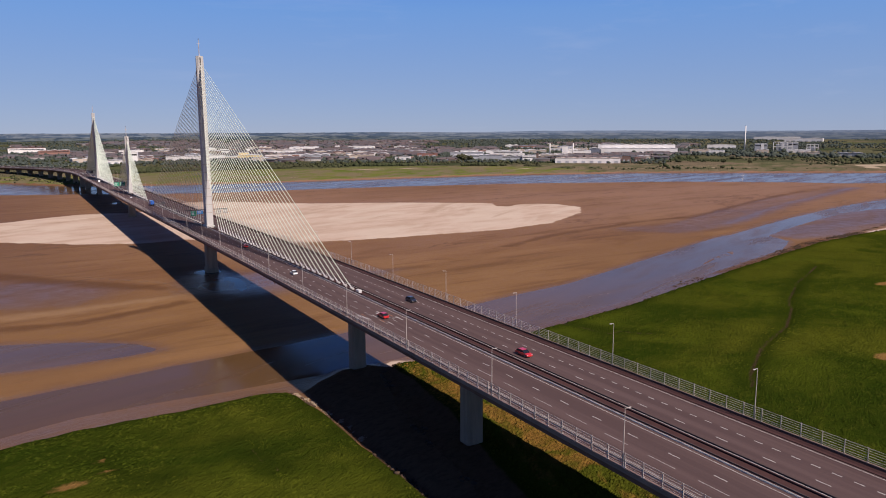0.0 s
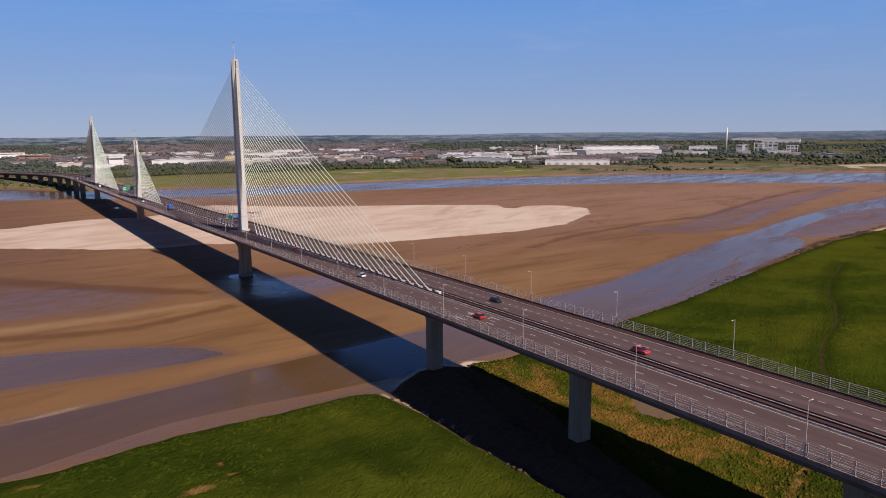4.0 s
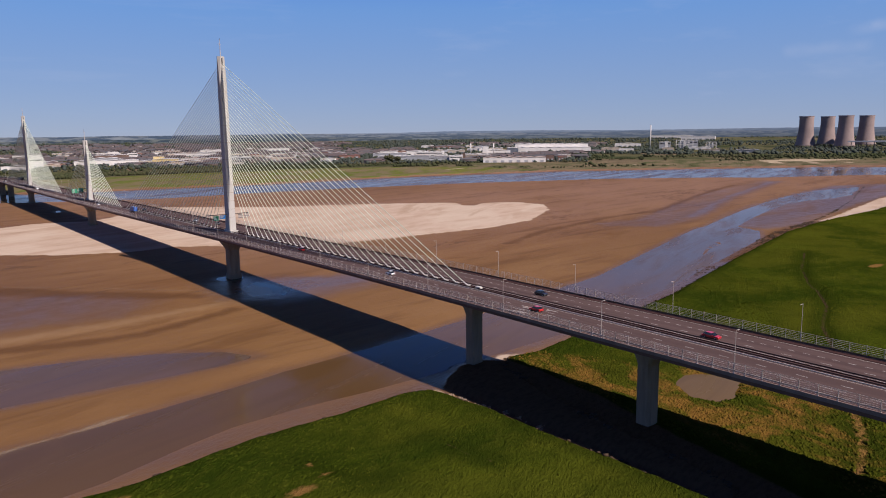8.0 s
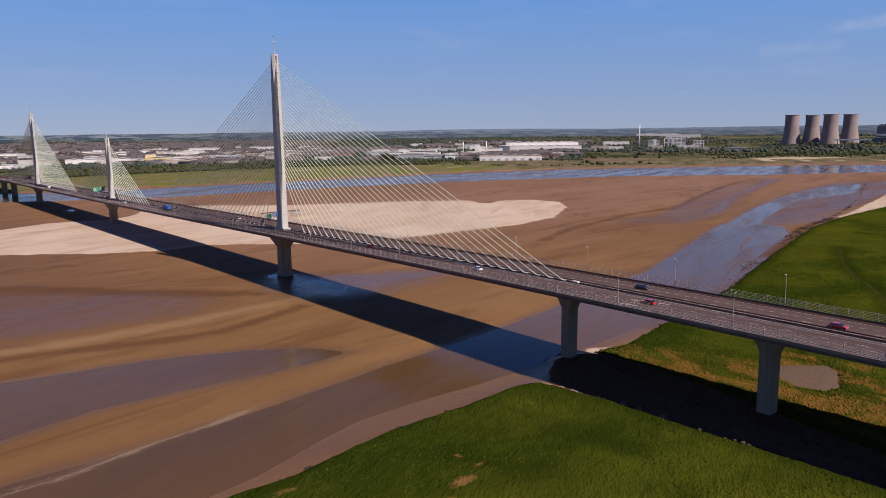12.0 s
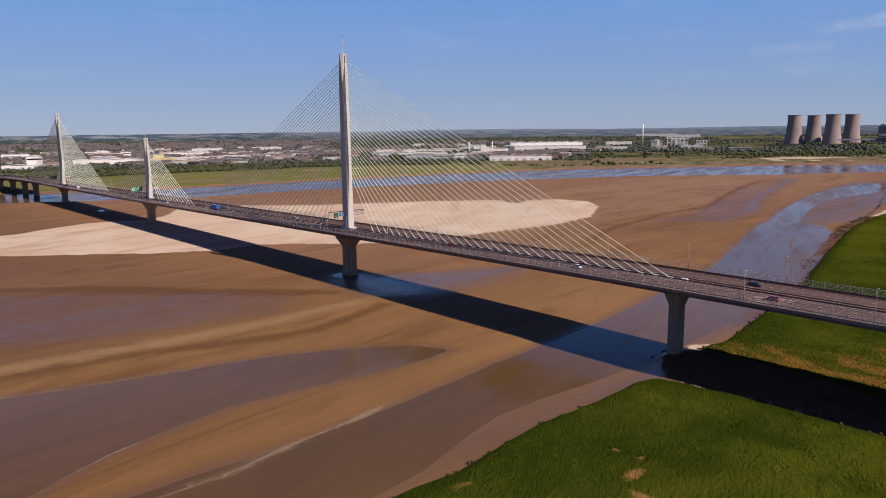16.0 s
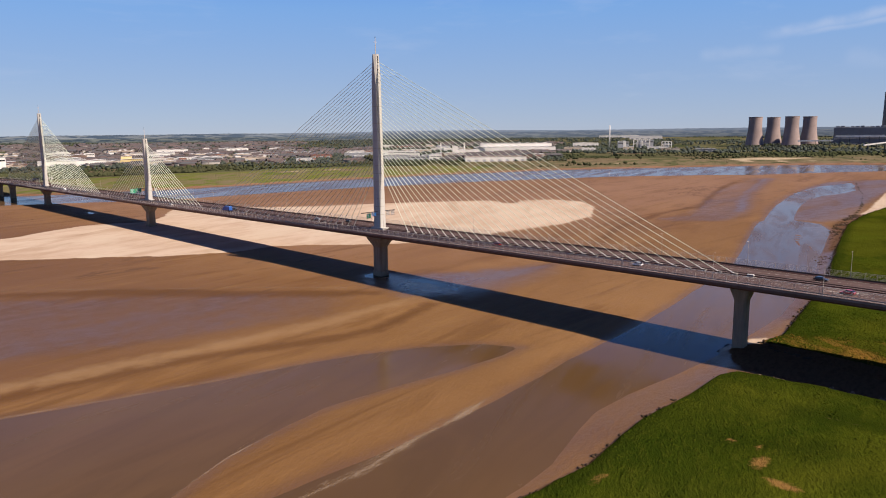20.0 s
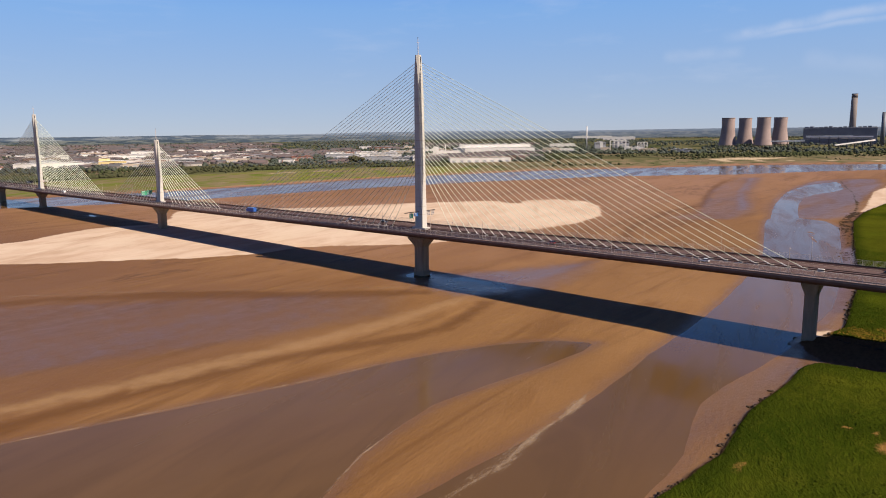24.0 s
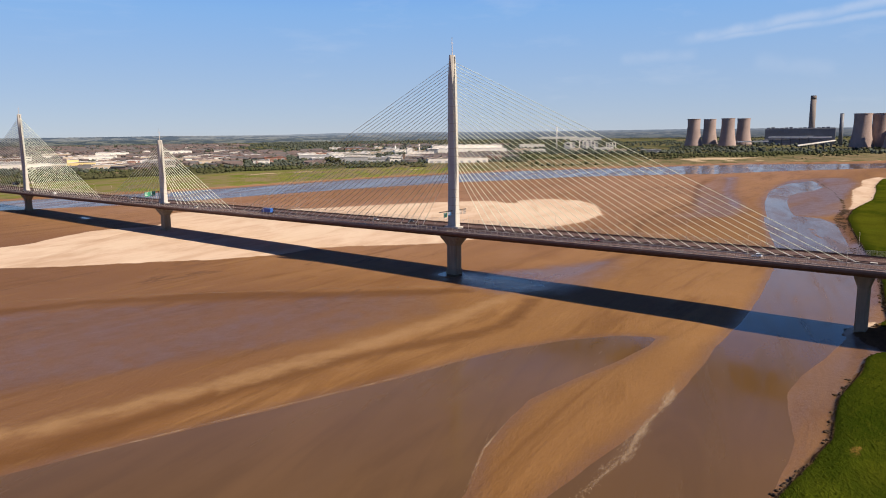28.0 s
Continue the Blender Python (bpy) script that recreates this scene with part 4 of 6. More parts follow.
def pylon(s, top, base_half, top_half):
    """A tapering mast whose corners are cut back more and more over its topmost eighth, with a dark block for the
    shaded slot on both narrow faces.
    """
    z0 = road_z(s) - 0.5
    (ax, ay), (bx, by) = base_half, top_half
    rings = []
    for k in range(25):
        u = k / 24
        e = u ** 0.8
        cut = 0.3 + 1.05 * max(0.0, (u - 0.86) / 0.14)
        rings.append(chamfered(ax + (bx - ax) * e, ay + (by - ay) * e, cut, z0 + (top - z0) * u, 0, s))
    ob = part("pylon", loft(rings), CONCRETE, bridge, "tall tapering pale concrete pylon")
    for sy in (-1, 1):
        yy = s + sy * (by + 0.06)
        # no recess is cut: the shade inside it is a proud dark block
        part("slot", box_bm(-0.32, 0.32, yy - 0.12, yy + 0.1, top - 4.6, top - 0.9), DARK_STEEL, ob, "dark block for the shaded slot near the pylon head")
    for zk in np.arange(z0 + 9, z0 + (top - z0) * 0.85, 4.6):
        e = ((zk - z0) / (top - z0)) ** 0.8
        hx, hy = ax + (bx - ax) * e, ay + (by - ay) * e
        part("pour_joint", loft([chamfered(hx + 0.025, hy + 0.025, 0.3, zk + dz, 0, s) for dz in (-0.06, 0.06)]), PIER, ob)
    mast = part("antenna", tube(0.24, 0.12, 9.0, 8, top), STEEL, ob, "thin steel antenna", Matrix.Translation((0, s, 0)))
    part("aerial_bar", box_bm(-0.9, 0.9, -0.09, 0.09, top + 6.5, top + 6.7), STEEL, mast)
    part("warning_lamp", tube(0.22, 0.15, 0.5, 8, top + 9.0), DARK_STEEL, mast)
    return ob


unit = tube(1.0, 1.0, 1.0, 8)
unit_me = bpy.data.meshes.new("stay_cable")
unit.to_mesh(unit_me)
unit.free()
unit_me.materials.append(CABLE)
unit_me.polygons.foreach_set("use_smooth", [len(p.vertices) == 4 for p in unit_me.polygons])
sleeve_bm = tube(0.24, 0.19, 3.4, 10)
tubes_me = bpy.data.meshes.new("anchor_sleeve")
sleeve_bm.to_mesh(tubes_me)
sleeve_bm.free()
tubes_me.materials.append(SLEEVE)
block_bm = box_bm(-0.55, 0.55, -0.7, 0.7, -0.2, 0.55, 0.06)
block_me = bpy.data.meshes.new("anchor_block")
block_bm.to_mesh(block_me)
block_bm.free()
block_me.materials.append(CONCRETE)


def stays(s, top, count, first, last, low, radius=0.15):
    for side in (-1, 1):
        for i in range(count):
            u = i / (count - 1)
            q = s + side * (first + (last - first) * u)
            a = Vector((0.0, q, road_z(q) + 0.1))
            b = Vector((0.0, s + side * 1.0, low + (top - 3.6 - low) * u ** 0.95))
            d = b - a
            turn = d.to_track_quat("Z", "Y").to_matrix().to_4x4()
            child("stay_cable", unit_me, bridge, Matrix.Translation(a) @ turn @ Matrix.Diagonal((radius, radius, d.length, 1)))
            child("anchor_sleeve", tubes_me, bridge, Matrix.Translation(a) @ turn)
            child("anchor_block", block_me, bridge, Matrix.Translation(a - Vector((0, 0, 0.15))))


PYLONS = ((0, 122.9, (1.95, 3.15), (2.0, 1.65), 31, 24.0, 203.5, 62.0), (318, 77.4, (1.95, 3.0), (1.85, 1.75), 13, 22.0, 98.5, 50.0), (612, 106.3, (1.95, 3.1), (1.9, 1.7), 27, 22.0, 175.5, 55.0))
for s, top, bh, th, count, first, last, low in PYLONS:
    pylon(s, top, bh, th)
    stays(s, top, count, first, last, low, 0.125 if s == 0 else 0.19)
    part("crash_plinth", box_bm(-2.25, 2.25, s - 5.2, s + 5.2, road_z(s) - 0.2, road_z(s) + 1.1, 0.12), CONCRETE, bridge, "concrete plinth round the pylon foot")
part("reserve_cabinet", box_bm(-0.6, 0.6, -210.2, -207.8, road_z(-209) - 0.1, road_z(-209) + 0.8, 0.08), SLEEVE, bridge, "white box at the end of the stays")


# ---------------------------------------------------------------- things on the bridge
def street_lamp():
    ob = thing("street_lamp", Matrix(), "slender grey street lamp on the bridge parapet", "street lamp", "lamps along the bridge")
    part("base", box_bm(-0.2, 0.2, -0.2, 0.2, 0.0, 0.12, 0.02), STEEL, ob)
    part("pole", tube(0.095, 0.05, 9.6, 8), STEEL, ob)
    part("door_box", box_bm(-0.12, 0.12, -0.13, 0.13, 1.0, 1.9, 0.02), STEEL, ob)
    arm = part("arm", box_bm(0.0, 1.0, -0.035, 0.035, 9.55, 9.63), STEEL, ob)
    head = part("lantern", box_bm(0.6, 1.25, -0.13, 0.13, 9.52, 9.64, 0.03), STEEL, ob, "flat grey lantern")
    part("lens", box_bm(0.7, 1.15, -0.1, 0.1, 9.49, 9.517), LENS, head)
    return ob


lamp0 = street_lamp()
first_lamp = True
for i in range(-16, 36):
    for side in (-1, 1):
        s = -238.4 + 35.8 * i if side < 0 else -236.8 + 36.0 * i
        p = deck_place(s, side * 16.98, 0.44)
        turn = (0 if side < 0 else 180) + (0.0 if s <= CURVE else math.degrees((s - CURVE) / RADIUS))
        m = pose(p.x, p.y, p.z, 0, 0, turn)
        if first_lamp:
            lamp0.matrix_basis, first_lamp = m, False
        else:
            copy_thing(lamp0, m)


def sign_gantry(s, label, west, east=True):
    """A cantilever gantry beside a pylon, with panels over the west carriageway and panel backs over the east."""
    z = road_z(s)
    ob = thing("sign_gantry", Matrix.Translation((0, s, z)), label, "sign gantry", "gantries at the pylons")
    part("mast", box_bm(-0.3, 0.3, -0.3, 0.3, -0.1, 10.3, 0.05), STEEL, ob)
    part("boom", box_bm(-13.4, 11.0 if east else 0.0, -0.18, 0.18, 9.9, 10.3, 0.03), DARK_STEEL, ob, "dark steel boom")
    for x0, x1, z0, z1, mat, lab in west:
        pan = part("sign_panel", box_bm(x0, x1, -0.36, -0.22, z0, z1, 0.02), mat, ob, lab)
        r = random.Random(int(x0 * 10))
        for k in range(3):
            zz = z0 + (z1 - z0) * (0.22 + 0.27 * k)
            w = (x1 - x0) * r.uniform(0.35, 0.7)
            part("text_bar", box_bm(x0 + 0.35, x0 + 0.35 + w, -0.372, -0.362, zz, zz + 0.38), WHITE_SIGN, pan)
    if east:
        for x0 in (4.6, 8.2):
            fr = part("sign_back", box_bm(x0, x0 + 2.6, 0.22, 0.3, 7.3, 9.7, 0.02), STEEL, ob, "grey back of a sign panel")
            for zz in (7.5, 8.4, 9.3):
                part("stiffener", box_bm(x0 - 0.05, x0 + 2.65, 0.1, 0.215, zz, zz + 0.14), DARK_STEEL, fr)
    return ob


sign_gantry(-0.4, "dark gantry with green and blue direction signs", [(-9.9, -7.0, 6.9, 9.6, GREEN_SIGN, "green direction sign with worn text"), (-6.4, -3.1, 7.7, 9.7, BLUE_SIGN, "blue direction sign")])
sign_gantry(326.0, "dark gantry with two large green direction signs", [(-13.0, -8.4, 6.4, 10.2, GREEN_SIGN, "green direction sign"), (-7.8, -3.4, 6.8, 10.6, GREEN_SIGN, "green direction sign")])
sign_gantry(620.0, "dark gantry with a blank black message sign", [(-12.0, -5.0, 6.8, 9.6, DARK_STEEL, "blank black message sign")])


def wheel(parent, x, y, r=0.33, w=0.22):
    bm = tube(r, r, w, 14)
    ob = part("wheel", bm, RUBBER, parent, "black tyre", pose(x - w / 2, y, r, 0, 90, 0))
    part("rim", tube(r * 0.6, r * 0.55, w + 0.03, 10, -0.015), STEEL, ob)


def car(label, paint, m, l=4.4, w=1.8, h=1.48, van=False):
    """A road car or van, standing on its four wheels, nose towards +y."""
    ob = thing("van" if van else "car", m, label, "van" if van else "car", "traffic on the bridge")
    hw, hl = w / 2, l / 2
    side = [(-hl, 0.35), (-hl, 0.82), (-hl + 0.12, 0.92), (hl * 0.45, 0.90), (hl - 0.15, 0.74), (hl, 0.60), (hl, 0.32)]
    if van:
        side = [(-hl, 0.4), (-hl, h - 0.08), (-hl + 0.15, h), (hl * 0.42, h), (hl * 0.70, 1.15), (hl - 0.1, 0.98), (hl, 0.4)]
    rings = [[(x * (0.96 if e else 1.0), y, z) for y, z in side] for x, e in ((-hw, 1), (-hw * 0.93, 0), (hw * 0.93, 0), (hw, 1))]
    part("body", loft(rings), paint, ob)
    if van:
        part("windscreen", loft([[(x, hl * 0.46, h - 0.12), (x, hl * 0.70 + 0.02, 1.2), (x, hl * 0.66, 1.18), (x, hl * 0.42, h - 0.1)] for x in (-hw * 0.82, hw * 0.82)]), GLASS, ob, "dark windscreen")
    else:
        prof = [(-hl + 0.25, 0.9), (-hl + 0.75, h - 0.04), (-hl + 1.2, h), (0.15, h), (0.55, h - 0.1), (hl * 0.55, 0.88)]
        part("cabin", loft([[(x * (0.86 if z > 1.1 else 1.0), y, z) for y, z in prof] for x in (-hw * 0.9, hw * 0.9)]), GLASS, ob, "dark glazed cabin")
        part("roof_panel", box_bm(-hw * 0.74, hw * 0.74, -hl + 0.95, 0.35, h - 0.02, h + 0.035, 0.015), paint, ob)
    for sx in (-1, 1):
        for y in (-hl * 0.62, hl * 0.62):
            wheel(ob, sx * (hw - 0.1), y)
        part("headlight", box_bm(*sorted((sx * hw * 0.55, sx * hw * 0.9)), hl - 0.06, hl + 0.015, 0.6, 0.73, 0.01), LENS, ob)
        part("tail_light", box_bm(*sorted((sx * hw * 0.6, sx * hw * 0.92)), -hl - 0.015, -hl + 0.05, 0.66, 0.84, 0.01), TAIL, ob)
        part("wing_mirror", box_bm(*sorted((sx * hw, sx * (hw + 0.16))), hl * 0.28, hl * 0.34, 0.95, 1.08, 0.02), paint, ob)
    return ob


def on_road(s, x, north=True):
    p = deck_place(s, x, 0.015)
    slope = math.degrees(math.atan2(road_z(s + 2) - road_z(s - 2), 4))
    return pose(p.x, p.y, p.z, slope if north else -slope, 0, 0 if north else 180)


RED = body_paint("red_paint", (0.48, 0.02, 0.02))
BLACK = body_paint("black_paint", (0.012, 0.013, 0.016))
WHITE = body_paint("white_paint", (0.78, 0.78, 0.76))
SILVER = body_paint("silver_paint", (0.42, 0.43, 0.45))
BLUE = body_paint("blue_paint", (0.03, 0.12, 0.42))
car("bright red hatchback on the west carriageway", RED, on_road(-243, -7.9))
car("dark red saloon on the east carriageway", RED, on_road(-292, 4.9, False), 4.6)
car("small white hatchback on the west carriageway", WHITE, on_road(-168, -8.0), 4.0)
car("black saloon on the east carriageway", BLACK, on_road(-230, 8.3, False), 4.6)
car("red hatchback on the far part of the bridge", RED, on_road(-92, -4.8), 4.2)
car("silver hatchback on the far part of the bridge", SILVER, on_road(68, 4.9, False), 4.2)
car("black car on the far part of the bridge", BLACK, on_road(40, 8.2, False), 4.3)
car("white car near the middle pylon", WHITE, on_road(256, -8.0), 4.3)
car("white van near the northern pylon", WHITE, on_road(520, -8.0), 5.4, 2.0, 2.3, True)
car("silver car near the middle pylon", SILVER, on_road(392, 8.0, False), 4.4)
car("black car between the pylons", BLACK, on_road(175, 4.9, False), 4.3)
car("white car on the curved northern approach", WHITE, on_road(735, -8), 4.3)


def lorry(m):
    ob = thing("lorry", m, "blue box lorry on the west carriageway", "lorry", "traffic on the bridge")
    part("cargo_box", box_bm(-1.25, 1.25, -5.2, 2.6, 1.05, 3.9, 0.05), BLUE, ob, "blue box body")
    cab = part("cab", loft([[(x, 2.9, 0.7), (x, 2.9, 3.1), (x, 4.3, 3.1), (x, 4.95, 1.9), (x, 5.0, 0.7)] for x in (-1.2, 1.2)]), BLUE, ob)
    part("windscreen", loft([[(x, 4.38, 3.0), (x, 4.95, 2.0), (x, 5.0, 2.02), (x, 4.43, 3.02)] for x in (-1.05, 1.05)]), GLASS, cab)
    part("chassis", box_bm(-0.5, 0.5, -5.1, 4.6, 0.65, 1.045, 0.03), DARK_STEEL, ob)
    for sx in (-1, 1):
        for y in (-4.0, -2.7, 3.8):
            wheel(ob, sx * 1.05, y, 0.5, 0.32)
    return ob


lorry(on_road(168, -4.9))

# ---------------------------------------------------------------- the far bank: buildings
def ground_at(x, y):
    return float(terrain(np.array([x]), np.array([y]))[0][0])


WALLS = {k: worn(k + "_cladding", a, b, 0.6, 0.0, 0.05, 0.6, 0.0) for k, a, b in (
    ("white", (0.690, 0.660, 0.625), (0.570, 0.540, 0.505)), ("grey", (0.336, 0.344, 0.360), (0.272, 0.272, 0.288)), ("beige", (0.464, 0.392, 0.320), (0.368, 0.296, 0.232)),
    ("brown", (0.160, 0.096, 0.072), (0.104, 0.068, 0.052)), ("yellow", (0.600, 0.470, 0.210), (0.520, 0.400, 0.200)), ("brick", (0.240, 0.120, 0.088), (0.176, 0.088, 0.068)),
    ("dark", (0.128, 0.142, 0.172), (0.098, 0.108, 0.130)), ("blue", (0.080, 0.176, 0.360), (0.064, 0.128, 0.272)))}
ROOFS = {k: worn(k + "_roof", a, b, 0.7, 0.0, 0.06, 0.7, 0.0) for k, a, b in (
    ("pale", (0.640, 0.625, 0.610), (0.520, 0.500, 0.480)), ("grey", (0.288, 0.288, 0.304), (0.216, 0.216, 0.232)), ("beige", (0.480, 0.400, 0.336), (0.384, 0.312, 0.256)),
    ("red", (0.272, 0.104, 0.072), (0.208, 0.088, 0.064)), ("dark", (0.056, 0.056, 0.064), (0.040, 0.040, 0.044)))}


def shed(name, label, x, y, w, h, yaw, wall="white", roof="pale", d=45.0, bays=1, doors=4, band=False, z=None):
    """An industrial hall: walls, one low gable a bay, doors and window bands on the side towards the river."""
    z = ground_at(x, y) - 0.3 if z is None else z
    ob = thing(name, pose(x, y, z, 0, 0, yaw), label, name.replace("_", " "), "far riverside buildings")
    part("wall", box_bm(-w / 2, w / 2, 0, d, 0, h), WALLS[wall], ob)
    bw = w / bays
    for b in range(bays):
        x0 = -w / 2 + b * bw
        rise = min(0.09 * bw, 0.35 * h, 2.2)
        part("roof", loft([[(x0 - 0.3, yy, h), (x0 + bw / 2, yy, h + rise), (x0 + bw + 0.3, yy, h), (x0 + bw + 0.3, yy, h + 0.35), (x0 + bw / 2, yy, h + rise + 0.4), (x0 - 0.3, yy, h + 0.35)] for yy in (-0.6, d + 0.6)]), ROOFS[roof], ob)
    for k in range(doors):
        cx = -w / 2 + w * (k + 0.5) / doors
        part("door", box_bm(cx - w / doors * 0.22, cx + w / doors * 0.22, -0.12, 0.0, 0.2, min(h * 0.6, 5.5)), WALLS["grey"], ob)
    if band:
        part("window", box_bm(-w * 0.46, w * 0.46, -0.1, 0.0, h * 0.68, h * 0.82), GLASS, ob, "long dark window band")
    return ob


def open_frame(label, x, y, w, d, h, yaw, bays, levels):
    """An open steel frame of posts and beams with a boxed vessel in it."""
    ob = thing("plant_frame", pose(x, y, ground_at(x, y) - 0.3, 0, 0, yaw), label, "plant frame", "far riverside buildings")
    for i in range(bays + 1):
        px = -w / 2 + w * i / bays
        for py in (0.0, d):
            part("post", box_bm(px - 0.9, px + 0.9, py - 0.9, py + 0.9, 0, h), WALLS["white"], ob)
    for k in range(1, levels + 1):
        z = h * k / levels
        for py in (0.0, d):
            part("beam", box_bm(-w / 2 - 0.9, w / 2 + 0.9, py - 0.7, py + 0.7, z - 1.0, z + 0.6), WALLS["white"], ob)
    part("vessel", box_bm(-w * 0.36, w * 0.3, d * 0.25, d * 0.75, 0, h * 0.72, 0.5), WALLS["grey"], ob, "grey boxed vessel")
    return ob


def chimney(label, x, y, h, r0, r1, material, z=None):
    z = ground_at(x, y) - 0.5 if z is None else z
    ob = thing("chimney", Matrix.Translation((x, y, z)), label, "chimney")
    part("shaft", tube(r0, r1, h, 16), material, ob, smooth=True)
    part("rim", tube(r1 * 1.03, r1 * 1.03, max(0.6, h * 0.008), 16, h - h * 0.008), WALLS["dark"], ob, "dark rim")
    return ob


shed("warehouse", "grey warehouse with a pale ribbed roof behind the trees", 634, 1474, 78, 12, -21, "grey", "pale", 60, 3, 5, True)
shed("warehouse", "row of beige halls with pitched roofs", 753, 1448, 84, 8, -24, "beige", "beige", 50, 5, 5)
shed("warehouse", "long low white warehouse", 1124, 2239, 110, 9, -25, "white", "pale", 40, 2, 6)
shed("warehouse", "low white shed among houses", 752, 2143, 93, 9, -18, "white", "pale", 40, 2, 4)
shed("warehouse", "small pale shed behind trees", 600, 1654, 51, 7, -19, "beige", "pale", 30, 2, 3)
shed("warehouse", "small white block far off", 1057, 2328, 20, 10, -23, "white", "pale", 20, 1, 2)
shed("warehouse", "white tower block by the warehouse", 598, 1498, 7, 13, -20, "white", "pale", 8, 1, 1)
shed("warehouse", "white pitched hall with a flat front", 1255, 1477, 72, 12, -35, "white", "pale", 50, 1, 4)
shed("warehouse", "grey works with several low roofs", 971, 1208, 90, 10, -33, "grey", "pale", 40, 4, 5, True)
shed("warehouse", "white works building by the river", 1018, 1004, 34, 13, -38, "white", "pale", 30, 1, 3, True)
shed("warehouse", "grey works building with dark windows", 1004, 1053, 60, 10, -37, "grey", "grey", 30, 3, 4, True)
shed("factory", "very large white factory with a raised roof", 1650, 1240, 240, 17, -46, "white", "pale", 90, 8, 7)
shed("factory", "raised rear hall of the white factory", 1700, 1300, 250, 27, -46, "white", "pale", 60, 8, 6)
shed("factory", "dark end bay of the large factory", 1522, 1310, 34, 18, -43, "dark", "pale", 60, 1, 2)
shed("factory", "long low pale factory on the river side", 1053, 830, 149, 11, -43, "white", "beige", 35, 6, 8)
shed("factory", "white block with a silo tower", 1404, 1251, 72, 14, -42, "white", "pale", 40, 1, 4)
shed("silo", "tall white silo block beside the factory", 1368, 1275, 17, 27, -41, "white", "pale", 16, 1, 1)
shed("works", "rust-brown works frames beside the factory", 1174, 826, 20, 14, -46, "brown", "dark", 14, 1, 2)
shed("works", "rust-brown conveyor house on the bank", 1198, 812, 14, 9, -40, "brown", "red", 14, 1, 2)
shed("works", "dark tank house by the river", 1035, 993, 6, 21, -39, "brown", "dark", 6, 1, 1)
shed("warehouse", "small beige riverside shed", 1310, 898, 32, 9, -47, "beige", "pale", 20, 2, 2)
shed("warehouse", "green-grey shed among scrub", 1856, 1165, 64, 10, -51, "beige", "beige", 40, 2, 3)
shed("warehouse", "long white shed before the woods", 2178, 1332, 100, 13, -52, "white", "pale", 40, 1, 6)
shed("warehouse", "small white pitched shed", 1861, 1105, 49, 9, -52, "white", "pale", 30, 3, 2)
open_frame("open pale steel frame of the waste plant", 2160, 1072, 58, 20, 30, -56, 4, 2)
open_frame("low pale steel frame beside the waste plant", 2215, 1000, 34, 16, 22, -58, 3, 2)
shed("power_plant", "grey waste plant hall behind pale frames", 2110, 1120, 40, 24, -56, "grey", "pale", 30, 1, 3, True)
shed("power_plant", "tall white block of the waste plant", 2112, 1116, 10, 26, -55, "white", "pale", 20, 1, 1)
shed("power_plant", "grey plant hall with a white roof edge", 2239, 1101, 58, 25, -57, "grey", "pale", 40, 1, 4, True)
shed("power_plant", "small white house of the waste plant", 2160, 1072, 9, 24, -56, "white", "pale", 14, 1, 1)
shed("warehouse", "pale pink block before the waste plant", 1970, 1015, 36, 11, -55, "beige", "pale", 20, 1, 2)
shed("warehouse", "low pale pink sheds by the fields", 1929, 834, 57, 9, -58, "beige", "beige", 30, 3, 3)
shed("warehouse", "low white shed beside the plant", 2075, 960, 70, 9, -58, "white", "pale", 30, 2, 3)
shed("barn", "dark barn at the edge of the fields", 1947, 722, 65, 8, -61, "dark", "grey", 40, 2, 3)
shed("warehouse", "yellow clad warehouse behind the trees", 463, 1532, 64, 12, -23, "yellow", "pale", 40, 1, 4)
shed("warehouse", "yellow stair block of the warehouse", 455, 1560, 26, 19, -23, "yellow", "pale", 20, 1, 1)
shed("warehouse", "wide white retail shed in town", 872, 2222, 107, 13, -26, "white", "pale", 60, 3, 5)
shed("warehouse", "white shed with dark doors", 770, 2053, 63, 11, -25, "white", "pale", 40, 2, 3)
shed("warehouse", "long pale shed at the tree line", 472, 1403, 78, 9, -25, "beige", "pale", 30, 2, 4)
shed("warehouse", "small pale shed near the yellow warehouse", 609, 1580, 38, 9, -27, "white", "pale", 25, 1, 2)
shed("warehouse", "long pale grey shed behind the bridge", 352, 1678, 60, 15, -19, "grey", "pale", 40, 2, 3)
shed("office_block", "white cube-shaped building by the north bank", 164, 1547, 33, 26, -12, "white", "pale", 28, 1, 3, True)
shed("warehouse", "long low white shed by the north bank", 112, 1460, 62, 9, -11, "white", "pale", 20, 1, 4)
shed("warehouse", "white and brick town block", -47, 2457, 115, 18, -1, "white", "red", 40, 4, 6, True)
shed("warehouse", "brick town block with a pale roof", 25, 2213, 90, 18, -3, "brick", "pale", 40, 3, 5, True)
shed("warehouse", "grey sheds with low pale roofs", 1084, 1394, 100, 12, -40, "grey", "pale", 40, 4, 5)
shed("warehouse", "white works with a sawtooth roof", 1171, 1309, 84, 15, -44, "white", "pale", 40, 5, 4, True)
shed("warehouse", "grey works beside the river", 960, 1090, 60, 13, -45, "grey", "grey", 30, 3, 3)
shed("warehouse", "very long white shed in the town", 327, 1562, 150, 12, -16, "white", "pale", 40, 4, 7)
shed("warehouse", "dark and white retail block", 451, 1991, 97, 14, -16, "brown", "pale", 40, 2, 4)
shed("office_block", "white office block in the town", 521, 2026, 30, 18, -17, "white", "dark", 24, 1, 2, True)
shed("warehouse", "wide pale shed in the town", 706, 1990, 120, 11, -22, "white", "pale", 40, 3, 5)
